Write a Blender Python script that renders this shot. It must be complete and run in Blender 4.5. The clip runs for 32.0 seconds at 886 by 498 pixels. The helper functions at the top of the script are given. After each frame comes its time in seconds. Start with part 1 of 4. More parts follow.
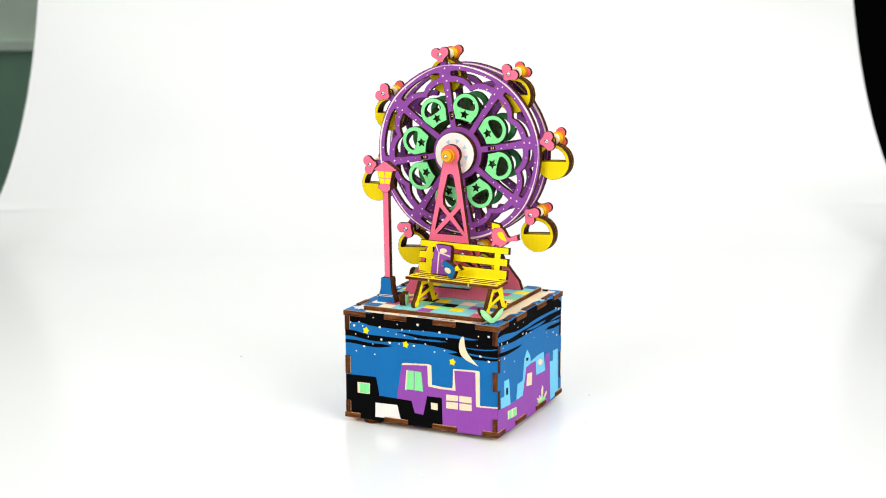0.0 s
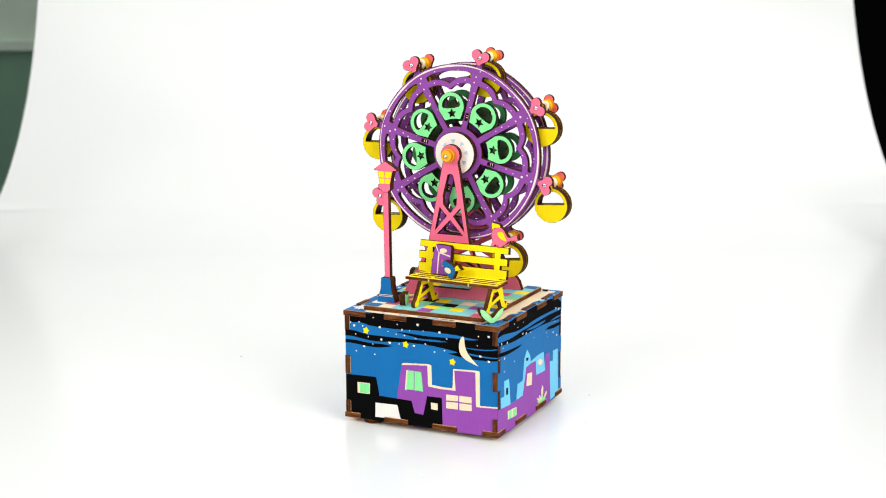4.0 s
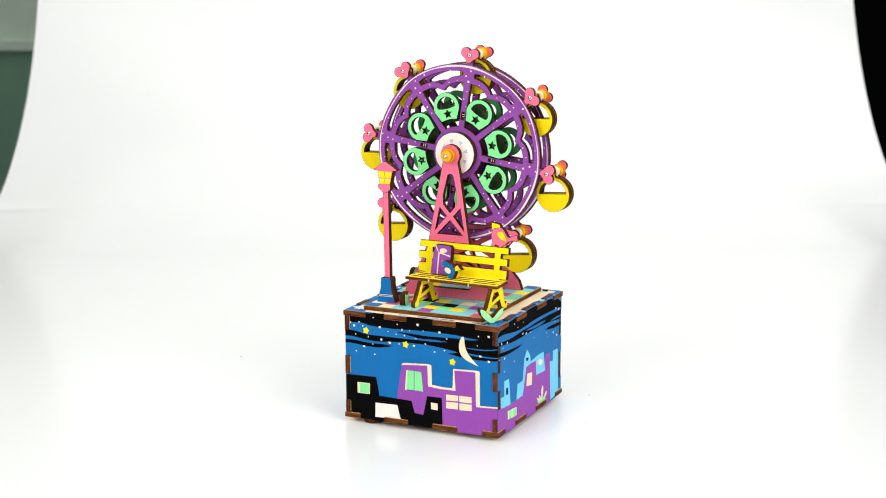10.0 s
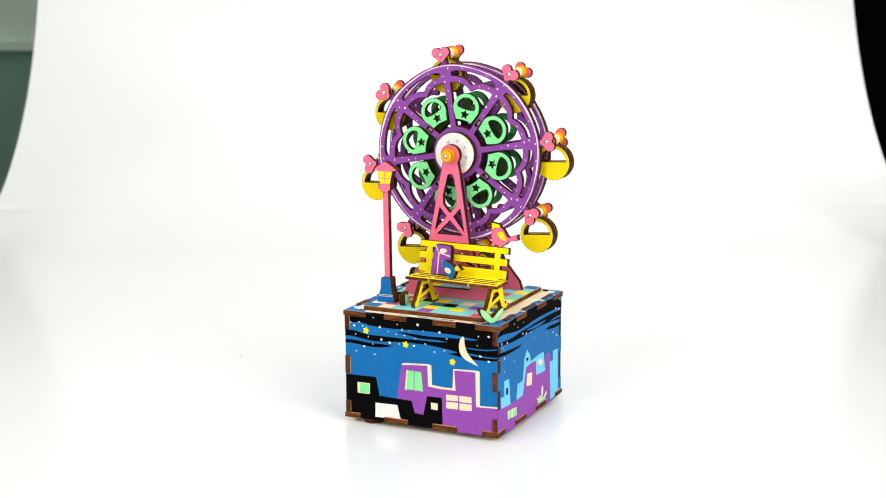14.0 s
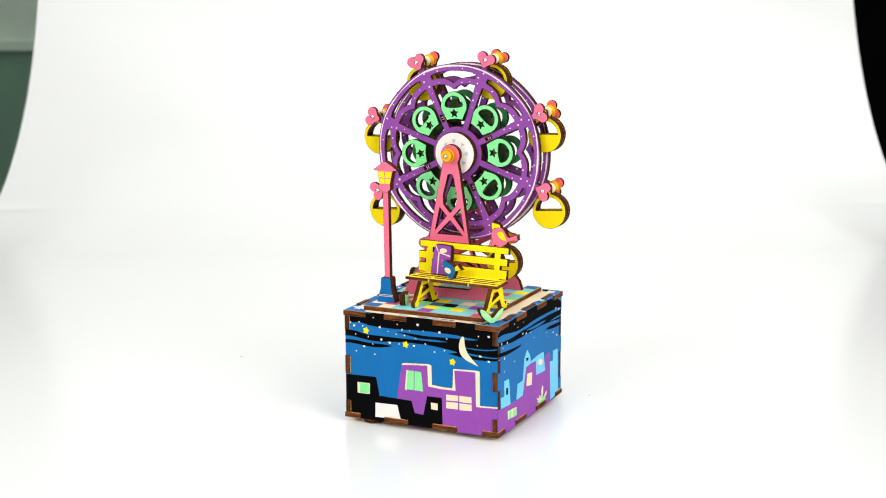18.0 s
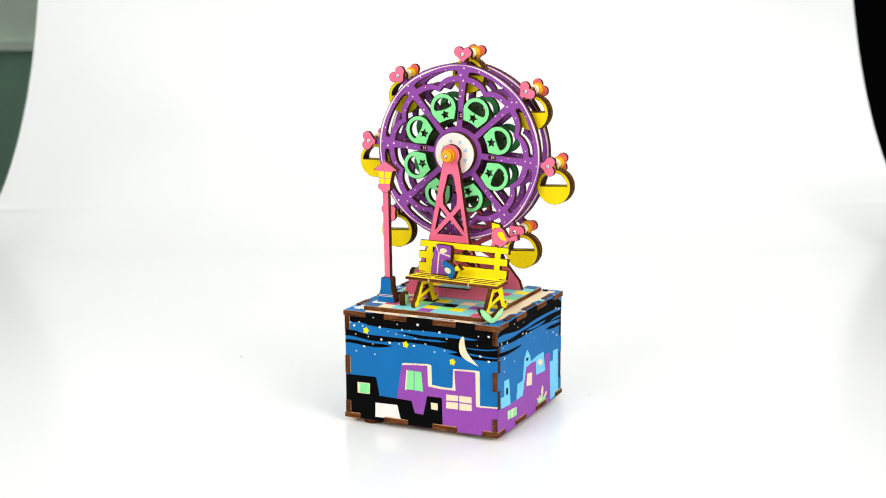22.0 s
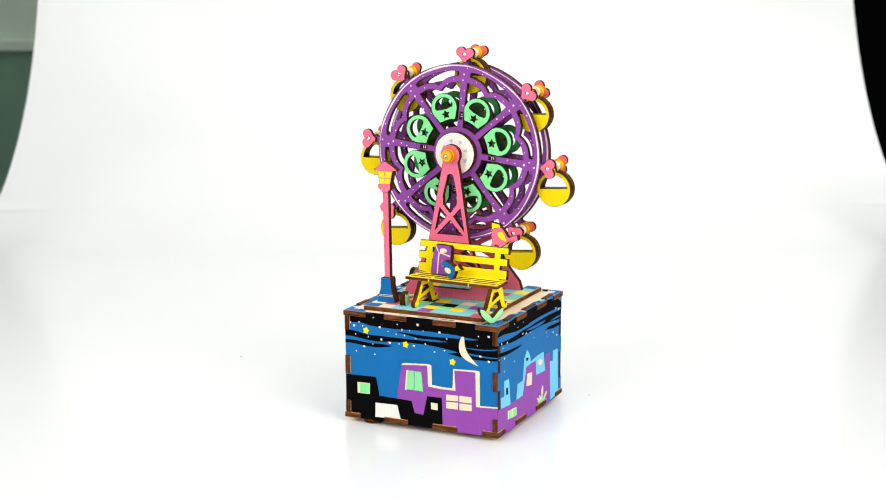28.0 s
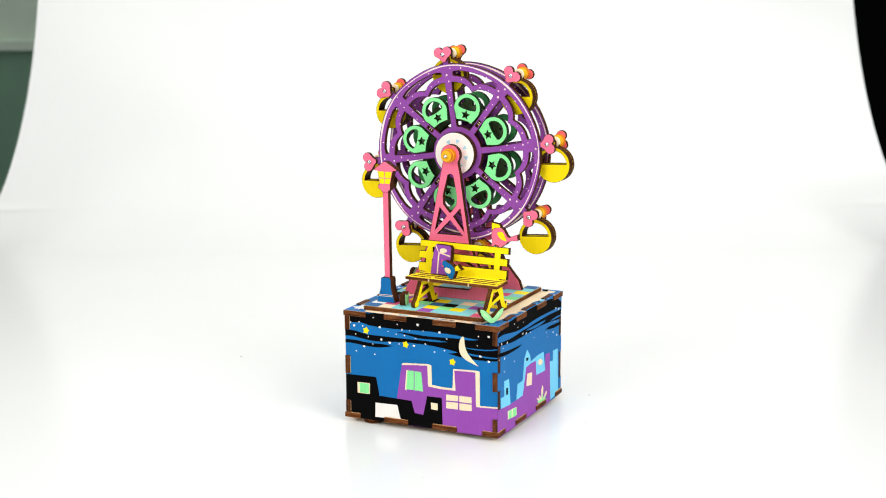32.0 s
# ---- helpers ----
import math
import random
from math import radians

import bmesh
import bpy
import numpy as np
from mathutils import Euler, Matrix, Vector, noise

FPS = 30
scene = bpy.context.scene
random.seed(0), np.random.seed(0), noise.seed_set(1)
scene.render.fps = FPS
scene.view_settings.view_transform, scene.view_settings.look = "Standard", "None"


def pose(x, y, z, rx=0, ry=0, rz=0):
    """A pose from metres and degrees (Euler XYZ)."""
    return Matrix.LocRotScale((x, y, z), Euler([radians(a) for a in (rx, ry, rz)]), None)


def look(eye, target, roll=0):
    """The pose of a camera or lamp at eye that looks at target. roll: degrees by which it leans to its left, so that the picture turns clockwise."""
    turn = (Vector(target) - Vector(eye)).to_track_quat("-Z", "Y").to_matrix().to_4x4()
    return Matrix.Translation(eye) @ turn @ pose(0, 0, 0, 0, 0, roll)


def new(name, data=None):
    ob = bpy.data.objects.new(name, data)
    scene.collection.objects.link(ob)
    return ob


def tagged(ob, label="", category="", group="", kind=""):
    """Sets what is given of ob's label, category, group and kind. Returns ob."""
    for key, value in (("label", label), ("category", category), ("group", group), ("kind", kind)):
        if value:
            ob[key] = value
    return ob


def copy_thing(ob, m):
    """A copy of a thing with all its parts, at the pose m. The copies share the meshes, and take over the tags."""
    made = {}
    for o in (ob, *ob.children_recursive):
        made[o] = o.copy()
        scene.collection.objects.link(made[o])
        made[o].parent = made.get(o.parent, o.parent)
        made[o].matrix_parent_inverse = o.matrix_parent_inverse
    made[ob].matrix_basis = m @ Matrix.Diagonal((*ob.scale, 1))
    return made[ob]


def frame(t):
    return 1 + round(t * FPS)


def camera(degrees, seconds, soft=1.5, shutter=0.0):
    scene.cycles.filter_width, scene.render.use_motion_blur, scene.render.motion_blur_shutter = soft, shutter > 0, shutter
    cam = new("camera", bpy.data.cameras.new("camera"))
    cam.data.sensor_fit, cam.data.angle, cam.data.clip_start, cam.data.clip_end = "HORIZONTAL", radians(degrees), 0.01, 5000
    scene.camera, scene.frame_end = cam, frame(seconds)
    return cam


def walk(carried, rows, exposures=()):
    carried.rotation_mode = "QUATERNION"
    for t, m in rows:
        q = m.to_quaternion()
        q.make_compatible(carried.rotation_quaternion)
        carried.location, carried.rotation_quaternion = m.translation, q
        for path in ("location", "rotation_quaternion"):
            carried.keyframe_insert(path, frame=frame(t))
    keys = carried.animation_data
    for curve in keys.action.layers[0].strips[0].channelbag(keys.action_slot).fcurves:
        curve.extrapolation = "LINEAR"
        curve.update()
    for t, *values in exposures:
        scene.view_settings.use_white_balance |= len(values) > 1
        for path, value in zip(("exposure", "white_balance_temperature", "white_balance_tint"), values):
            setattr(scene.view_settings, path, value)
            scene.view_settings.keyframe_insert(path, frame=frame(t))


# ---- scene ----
# The place: a small painted plywood ferris-wheel music box on a glossy white photo sweep.
# Model sizes are given in millimetres and scaled by MM.
import itertools

from mathutils import geometry

MM = 0.001

# ---- camera ----
cam = camera(32.03, 32.0, soft=1.05)
cam.data.dof.use_dof = True
cam.data.dof.focus_distance, cam.data.dof.aperture_fstop = 0.87, 14.0
VIEW = pose(0.359324, -0.769537, 0.263704, 90 - 11.348, 0, 25.506) @ pose(0, 0, 0, 0, 0, -0.284)
walk(cam, [(0.0, VIEW), (32.0, VIEW)], [(0.0, 0.0), (32.0, 0.0)])

# ---- light ----
world = bpy.data.worlds.new("studio")
world.use_nodes = True
world.node_tree.nodes["Background"].inputs[0].default_value = (0.9, 0.95, 1.0, 1)
world.node_tree.nodes["Background"].inputs[1].default_value = 0.2
scene.world = world


def softbox(name, eye, target, wide, high, watts, colour=(1, 1, 1)):
    lamp = bpy.data.lights.new(name, "AREA")
    lamp.shape, lamp.size, lamp.size_y = "RECTANGLE", wide, high
    lamp.energy, lamp.color = watts, colour
    ob = new(name, lamp)
    ob.matrix_world = look(eye, target)
    return ob


softbox("softbox_top", (-0.05, 0.42, 1.35), (-0.17, 0.42, 0.0), 2.15, 1.3, 18.9, (0.985, 1.0, 0.952))
softbox("softbox_left", (-0.40, -1.15, 0.80), (0, 0, 0.1), 0.8, 0.9, 12.6, (0.985, 0.995, 0.945))
softbox("softbox_right", (1.10, -0.40, 0.75), (0, 0, 0.1), 1.0, 1.0, 17.0, (0.985, 1.0, 0.952))


# ---- materials ----
def nodes_of(name):
    m = bpy.data.materials.new(name)
    m.use_nodes = True
    nt = m.node_tree
    return m, nt, nt.nodes["Principled BSDF"]


def linear(rgb):
    return tuple((c / 255 / 12.92) if c < 10.3 else ((c / 255 + 0.055) / 1.055) ** 2.4 for c in rgb)


def mapped_noise(nt, scale3, scale, detail=3.0):
    tc = nt.nodes.new("ShaderNodeTexCoord")
    mp = nt.nodes.new("ShaderNodeMapping")
    mp.inputs["Scale"].default_value = scale3
    no = nt.nodes.new("ShaderNodeTexNoise")
    no.inputs["Scale"].default_value, no.inputs["Detail"].default_value = scale, detail
    nt.links.new(tc.outputs["Object"], mp.inputs["Vector"])
    nt.links.new(mp.outputs["Vector"], no.inputs["Vector"])
    return no


def ramp(nt, source, stops):
    r = nt.nodes.new("ShaderNodeValToRGB")
    el = r.color_ramp.elements
    while len(el) < len(stops):
        el.new(0.5)
    for e, (p, c) in zip(el, stops):
        e.position, e.color = p, (*c, 1)
    nt.links.new(source, r.inputs["Fac"])
    return r


def paint(name, rgb, rough=0.5, grain=(1500, 1500, 110), strength=0.07, gloss=0.11):
    """Printed paint on plywood: the wood's grain and some wear show through."""
    m, nt, bsdf = nodes_of(name)
    base = linear(rgb)
    fine = mapped_noise(nt, grain, 1.0, 4.0)
    broad = mapped_noise(nt, (1, 1, 1), 60.0, 2.0)
    r1 = ramp(nt, fine.outputs["Fac"], [(0.25, (1 - strength,) * 3), (0.7, (1 + strength * 0.4,) * 3)])
    r2 = ramp(nt, broad.outputs["Fac"], [(0.3, (0.95,) * 3), (0.7, (1.02,) * 3)])
    mul = nt.nodes.new("ShaderNodeMix")
    mul.data_type, mul.blend_type = "RGBA", "MULTIPLY"
    mul.inputs["Factor"].default_value = 1.0
    nt.links.new(r1.outputs["Color"], mul.inputs["A"])
    nt.links.new(r2.outputs["Color"], mul.inputs["B"])
    col = nt.nodes.new("ShaderNodeMix")
    col.data_type, col.blend_type = "RGBA", "MULTIPLY"
    col.inputs["Factor"].default_value = 1.0
    col.inputs["A"].default_value = (*base, 1)
    nt.links.new(mul.outputs["Result"], col.inputs["B"])
    nt.links.new(col.outputs["Result"], bsdf.inputs["Base Color"])
    bump = nt.nodes.new("ShaderNodeBump")
    bump.inputs["Strength"].default_value, bump.inputs["Distance"].default_value = 0.25, 0.0001
    nt.links.new(fine.outputs["Fac"], bump.inputs["Height"])
    nt.links.new(bump.outputs["Normal"], bsdf.inputs["Normal"])
    bsdf.inputs["Roughness"].default_value = rough
    bsdf.inputs["Specular IOR Level"].default_value = gloss
    return m


def char(name, scale3, edge_shade=1.0):
    """The laser-cut edge of plywood: scorched brown with paler plies along it; a factor darkens it for shade."""
    m, nt, bsdf = nodes_of(name)
    ply = mapped_noise(nt, scale3, 1.0, 2.0)
    spot = mapped_noise(nt, (1, 1, 1), 420.0, 3.0)
    tone = lambda rgb: tuple(c * edge_shade for c in linear(rgb))
    r1 = ramp(nt, ply.outputs["Fac"], [(0.32, tone((62, 30, 12))), (0.48, tone((102, 56, 26))),
                                       (0.60, tone((128, 76, 40))), (0.72, tone((84, 44, 18)))])
    r2 = ramp(nt, spot.outputs["Fac"], [(0.3, (0.65,) * 3), (0.65, (1.1,) * 3)])
    mul = nt.nodes.new("ShaderNodeMix")
    mul.data_type, mul.blend_type = "RGBA", "MULTIPLY"
    mul.inputs["Factor"].default_value = 1.0
    nt.links.new(r1.outputs["Color"], mul.inputs["A"])
    nt.links.new(r2.outputs["Color"], mul.inputs["B"])
    nt.links.new(mul.outputs["Result"], bsdf.inputs["Base Color"])
    bump = nt.nodes.new("ShaderNodeBump")
    bump.inputs["Strength"].default_value, bump.inputs["Distance"].default_value = 0.4, 0.0001
    nt.links.new(spot.outputs["Fac"], bump.inputs["Height"])
    nt.links.new(bump.outputs["Normal"], bsdf.inputs["Normal"])
    bsdf.inputs["Roughness"].default_value = 0.6
    bsdf.inputs["Specular IOR Level"].default_value = 0.08
    return m


def plain(name, rgb, rough=0.5, metal=0.0, spread=0.06, scale=40.0):
    m, nt, bsdf = nodes_of(name)
    no = mapped_noise(nt, (1, 1, 1), scale, 3.0)
    b = linear(rgb)
    r = ramp(nt, no.outputs["Fac"], [(0.3, tuple(c * (1 - spread) for c in b)), (0.7, tuple(min(1, c * (1 + spread)) for c in b))])
    nt.links.new(r.outputs["Color"], bsdf.inputs["Base Color"])
    bsdf.inputs["Roughness"].default_value, bsdf.inputs["Metallic"].default_value = rough, metal
    return m


PAINT = {
    "blue": paint("blue_paint", (20, 110, 178)),
    "navy": paint("navy_paint", (30, 92, 150)),
    "black": paint("black_paint", (7, 7, 8), rough=0.75, gloss=0.04),
    "purple": paint("purple_paint", (152, 77, 175)),
    "rim": paint("violet_paint", (146, 76, 163)),
    "pink": paint("pink_paint", (247, 116, 148)),
    "rose": paint("rose_paint", (216, 84, 122)),
    "coral": paint("coral_paint", (246, 110, 110)),
    "yellow": paint("yellow_paint", (255, 230, 16)),
    "gold": paint("golden_yellow_paint", (245, 214, 12)),
    "orange": paint("orange_paint", (255, 186, 40)),
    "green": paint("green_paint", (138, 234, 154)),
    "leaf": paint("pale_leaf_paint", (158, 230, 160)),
    "shaded_green": paint("shaded_green_paint", (66, 140, 82)),
    "cream": paint("cream_paint", (250, 226, 192)),
    "white": paint("white_paint", (246, 240, 236)),
    "sky": paint("pale_blue_paint", (120, 208, 244)),
    "cyan": paint("grey_cyan_paint", (134, 208, 216)),
}
# front-facing plates' cut edges are darkened further: shade put into the scorch
CHAR = {"x": char("scorched_edge_x", (1100, 60, 60), 0.7), "y": char("scorched_shaded_edge_y", (60, 1100, 60), 0.42),
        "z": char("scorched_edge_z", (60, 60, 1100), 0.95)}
BIRCH = paint("bare_birch", (222, 186, 140))
# tan for plate bevels: the highlight along their ledges, painted in
LIT_TAN = paint("tan_rim_highlight", (176, 124, 76), strength=0.3)
STEEL = plain("polished_steel", (206, 206, 210), 0.24, 1.0)


# ---- shape helpers ----
def arc(cx, cy, r, a0, a1, n):
    return [(cx + r * math.cos(radians(a0 + (a1 - a0) * i / n)), cy + r * math.sin(radians(a0 + (a1 - a0) * i / n))) for i in range(n + 1)]


def disc(cx, cy, r, n=32):
    return arc(cx, cy, r, 0, 360, n)[:-1]


def star(cx, cy, r, inner=0.42, turn=90):
    return [(cx + (r if i % 2 == 0 else r * inner) * math.cos(radians(turn + 36 * i)),
             cy + (r if i % 2 == 0 else r * inner) * math.sin(radians(turn + 36 * i))) for i in range(10)]


def smooth(pts, rounds=2):
    """Corner-cutting of a closed outline."""
    for _ in range(rounds):
        out = []
        for i in range(len(pts)):
            a, b = pts[i], pts[(i + 1) % len(pts)]
            out.append((a[0] * 0.75 + b[0] * 0.25, a[1] * 0.75 + b[1] * 0.25))
            out.append((a[0] * 0.25 + b[0] * 0.75, a[1] * 0.25 + b[1] * 0.75))
        pts = out
    return pts


def turned(pts, deg, cx=0, cy=0):
    c, s = math.cos(radians(deg)), math.sin(radians(deg))
    return [(cx + (x - cx) * c - (y - cy) * s, cy + (x - cx) * s + (y - cy) * c) for x, y in pts]


def inside(x, y, loops):
    odd = False
    for lp in loops:
        for i in range(len(lp)):
            (x0, y0), (x1, y1) = lp[i - 1], lp[i]
            if (y0 > y) != (y1 > y) and x < x0 + (y - y0) / (y1 - y0) * (x1 - x0):
                odd = not odd
    return odd


def filled(loops):
    """Triangles that fill closed outlines; an outline inside another is a hole."""
    verts, edges = [], []
    for lp in loops:
        k = len(verts)
        verts += [Vector(p) for p in lp]
        edges += [(k + i, k + (i + 1) % len(lp)) for i in range(len(lp))]
    v, e, f, *_ = geometry.delaunay_2d_cdt(verts, edges, [], 0, 1e-6)
    tris = []
    for t in f:
        cx, cy = sum(v[i][0] for i in t) / 3, sum(v[i][1] for i in t) / 3
        if inside(cx, cy, loops):
            a, b, c = (v[i] for i in t)
            tris.append(tuple(t) if (b - a).cross(c - a) > 0 else tuple(reversed(t)))
    return [(p[0], p[1]) for p in v], tris


# A plate's outline lies in (u, v); its face looks out of the place's front (-y), right (+x) or top (+z).
FACING = {"front": lambda u, v, w: (u, w, v), "right": lambda u, v, w: (-w, u, v), "top": lambda u, v, w: (u, v, -w)}
AXIS = {"front": "y", "right": "x", "top": "z"}


def drawn_in(loops, by):
    """The outlines moved into the plate's material: the scorched, slightly rounded rim of a cut."""
    out = []
    for k, lp in enumerate(loops):
        n = len(lp)
        area = sum(lp[i - 1][0] * lp[i][1] - lp[i][0] * lp[i - 1][1] for i in range(n))
        x, y = lp[0]
        hole = sum(inside(x, y, [o]) for m, o in enumerate(loops) if m != k) % 2
        side = (1 if area > 0 else -1) * (-1 if hole else 1) * by
        new_lp = []
        for i in range(n):
            (ax, ay), (bx, by_), (cx, cy) = lp[i - 1], lp[i], lp[(i + 1) % n]
            l1, l2 = math.hypot(bx - ax, by_ - ay) or 1e-9, math.hypot(cx - bx, cy - by_) or 1e-9
            n1, n2 = (-(by_ - ay) / l1, (bx - ax) / l1), (-(cy - by_) / l2, (cx - bx) / l2)
            mx, my = n1[0] + n2[0], n1[1] + n2[1]
            q = max(0.35, (mx * mx + my * my) / 2)
            new_lp.append((bx + side * mx / q, by_ + side * my / q))
        out.append(new_lp)
    return out


def plate_mesh(name, loops, at, thick, facing, face, edge=None, back=None, tilt=None, rim=0.2, lit_rim=None):
    """A flat cut plate whose face lies at 'at' along its axis and which is 'thick' deep behind it."""
    put = FACING[facing]
    w0 = at if facing == "front" else -at
    small = drawn_in(loops, rim)
    v2, tris = filled(small)
    n = len(v2)
    co = [put(u, v, w0) for u, v in v2] + [put(u, v, w0 + thick) for u, v in v2]
    faces, mats = [], []
    for t in tris:
        faces.append(t), mats.append(0)
        faces.append(tuple(i + n for i in reversed(t))), mats.append(2)
    for lp, sm in zip(loops, small):
        area = sum(lp[i - 1][0] * lp[i][1] - lp[i][0] * lp[i - 1][1] for i in range(len(lp)))
        k, m = len(co), len(lp)
        for ring, w in ((sm, w0), (lp, w0 + rim * 0.8), (lp, w0 + thick - rim * 0.8), (sm, w0 + thick)):
            co += [put(u, v, w) for u, v in ring]
        for r in range(3):
            for i in range(m):
                j = (i + 1) % m
                faces.append((k + r * m + j, k + r * m + i, k + (r + 1) * m + i, k + (r + 1) * m + j)), mats.append(1 if r == 1 else 3)
    me = bpy.data.meshes.new(name)
    me.from_pydata([(x * MM, y * MM, z * MM) for x, y, z in co], [], faces)
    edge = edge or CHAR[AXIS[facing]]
    for m in (face, edge, back or BIRCH, lit_rim or edge):
        me.materials.append(m)
    me.polygons.foreach_set("material_index", mats)
    if tilt is not None:
        me.transform(tilt)
    bm = bmesh.new()
    bm.from_mesh(me)
    bmesh.ops.remove_doubles(bm, verts=bm.verts, dist=1e-7)
    bmesh.ops.recalc_face_normals(bm, faces=bm.faces)
    bm.to_mesh(me)
    bm.free()
    me.update()
    return me


def plate(name, loops, at, thick, facing, face, parent, label="", edge=None, back=None, tilt=None, rim=0.2, lit_rim=None):
    return part(name, plate_mesh(name, loops, at, thick, facing, face, edge, back, tilt, rim, lit_rim), None, parent, label)


def print_mesh(name, loops, at, facing, face, lift=0.06):
    """Ink on a plate: a flat film just proud of it."""
    v2, tris = filled(loops)
    put = FACING[facing]
    w = (at if facing == "front" else -at) - lift
    me = bpy.data.meshes.new(name)
    me.from_pydata([tuple(c * MM for c in put(u, v, w)) for u, v in v2], [], tris)
    me.materials.append(face)
    return me


def part(name, shape, material, parent, label=""):
    """Links a mesh or bmesh as one mesh object under a thing or a part."""
    if isinstance(shape, bmesh.types.BMesh):
        me = bpy.data.meshes.new(name)
        shape.to_mesh(me)
        shape.free()
    else:
        me = shape
    if material is not None and not me.materials:
        me.materials.append(material)
    ob = new(name, me)
    ob.parent = parent
    if label:
        tagged(ob, label)
    return ob


def thing(name, at, label, category, group="", kind="", rz=0):
    ob = new(name)
    ob.empty_display_size = 0.01
    ob.matrix_world = pose(at[0] * MM, at[1] * MM, at[2] * MM, 0, 0, rz)
    return tagged(ob, label, category, group, kind)


def turned_rod(profile, n=24, axis="y", smooth_it=True):
    """A solid of revolution; profile: (place along the axis, radius) in mm."""
    co, faces = [], []
    for s, r in profile:
        for i in range(n):
            c, d = r * math.cos(2 * math.pi * i / n), r * math.sin(2 * math.pi * i / n)
            co.append({"y": (c, s, d), "x": (s, c, d), "z": (c, d, s)}[axis])
    for k in range(len(profile) - 1):
        for i in range(n):
            j = (i + 1) % n
            q = (k * n + i, k * n + j, (k + 1) * n + j, (k + 1) * n + i)
            faces.append(q)
    faces.append(tuple(range(n)))
    faces.append(tuple((len(profile) - 1) * n + i for i in reversed(range(n))))
    me = bpy.data.meshes.new("rod")
    me.from_pydata([(x * MM, y * MM, z * MM) for x, y, z in co], [], faces)
    bm = bmesh.new()
    bm.from_mesh(me)
    bmesh.ops.recalc_face_normals(bm, faces=bm.faces)
    for f in bm.faces:
        f.smooth = True
    for e in bm.edges:
        e.smooth = e.calc_face_angle(0) < radians(50)
    bm.to_mesh(me)
    bm.free()
    return me


# ---- setting: white sweep, room ----
TURN = 26.0
SWEEP = pose(0, 0, 0, 0, 0, TURN)


def sweep_sheet():
    m, nt, bsdf = nodes_of("glossy_white_sheet")
    no = mapped_noise(nt, (1, 1, 1), 5.0, 3.0)
    r = ramp(nt, no.outputs["Fac"], [(0.3, (0.806, 0.805, 0.819)), (0.7, (0.818, 0.817, 0.831))])
    nt.links.new(r.outputs["Color"], bsdf.inputs["Base Color"])
    bsdf.inputs["Roughness"].default_value = 0.2
    bsdf.inputs["IOR"].default_value = 1.46
    wave = mapped_noise(nt, (1, 1, 1), 9.0, 1.0)
    bump = nt.nodes.new("ShaderNodeBump")
    bump.inputs["Strength"].default_value, bump.inputs["Distance"].default_value = 0.06, 0.002
    nt.links.new(wave.outputs["Fac"], bump.inputs["Height"])
    nt.links.new(bump.outputs["Normal"], bsdf.inputs["Normal"])
    b, rad = 814.5, 364.2

    def outline(dent):
        """Face and back of the sheet, one millimetre apart; a dent lies where it begins to rise."""
        prof = [(-1100.0, 0.0), (-600, 0), (-200, 0), (100, 0), (300, 0), (400, 0)]
        for a in (*range(0, 18, 3), 17.0, 18.0, 18.6, 19.2, 19.8, 20.4, 21.4, *range(24, 91, 3)):
            rr = rad + dent * math.exp(-((a - 19.2) / 0.7) ** 2)
            prof.append((b - rad + rr * math.sin(radians(a)), rad - rr * math.cos(radians(a))))
        prof += [(b, 600), (b, 900), (b, 1150)]
        back = []
        for i, (d, z) in enumerate(prof):
            a, c = prof[max(0, i - 1)], prof[min(len(prof) - 1, i + 1)]
            tx, tz = c[0] - a[0], c[1] - a[1]
            ln = math.hypot(tx, tz)
            back.append((d + tz / ln, z - tx / ln))
        return prof + back[::-1]

    # the sheet is dented only near its two long borders
    columns = ((-419.6, 2.0), (-400, 1.6), (-380, 0.9), (-355, 0.35), (-320, 0.0), (0, 0.0), (340, 0.0), (370, 0.25), (390, 0.6), (410, 1.0), (428.3, 1.2))
    loops = [outline(dent) for _, dent in columns]
    n = len(loops[0])
    half = n // 2
    co = [(x, d, z) for (x, _), loop in zip(columns, loops) for d, z in loop]
    faces = []
    for k in range(len(columns) - 1):
        o = k * n
        faces += [(o + i, o + (i + 1) % n, o + n + (i + 1) % n, o + n + i) for i in range(n)]
    last = (len(columns) - 1) * n
    faces += [(i, i + 1, n - 2 - i, n - 1 - i) for i in range(half - 1)]
    faces += [(last + i, last + n - 1 - i, last + n - 2 - i, last + i + 1) for i in range(half - 1)]
    me = bpy.data.meshes.new("backdrop_sheet")
    me.from_pydata([(x * MM, y * MM, z * MM) for x, y, z in co], [], faces)
    bm = bmesh.new()
    bm.from_mesh(me)
    bmesh.ops.recalc_face_normals(bm, faces=bm.faces)
    for f in bm.faces:
        f.smooth = True
    for e in bm.edges:
        e.smooth = e.calc_face_angle(0) < radians(40)
    bm.to_mesh(me)
    bm.free()
    me.materials.append(m)
    ob = new("backdrop_sheet", me)
    ob.matrix_world = SWEEP
    tagged(ob, "glossy white plastic photo sweep curving up behind", "backdrop", kind="structure")


def slab(name, x0, x1, y0, y1, z0, z1, material, label, category):
    bm = bmesh.new()
    bmesh.ops.create_cube(bm, size=1)
    for v in bm.verts:
        v.co = (x1 if v.co.x > 0 else x0, y1 if v.co.y > 0 else y0, z1 if v.co.z > 0 else z0)
    me = bpy.data.meshes.new(name)
    bm.to_mesh(me)
    bm.free()
    me.materials.append(material)
    ob = new(name, me)
    ob.matrix_world = SWEEP
    return tagged(ob, label, category, kind="structure")


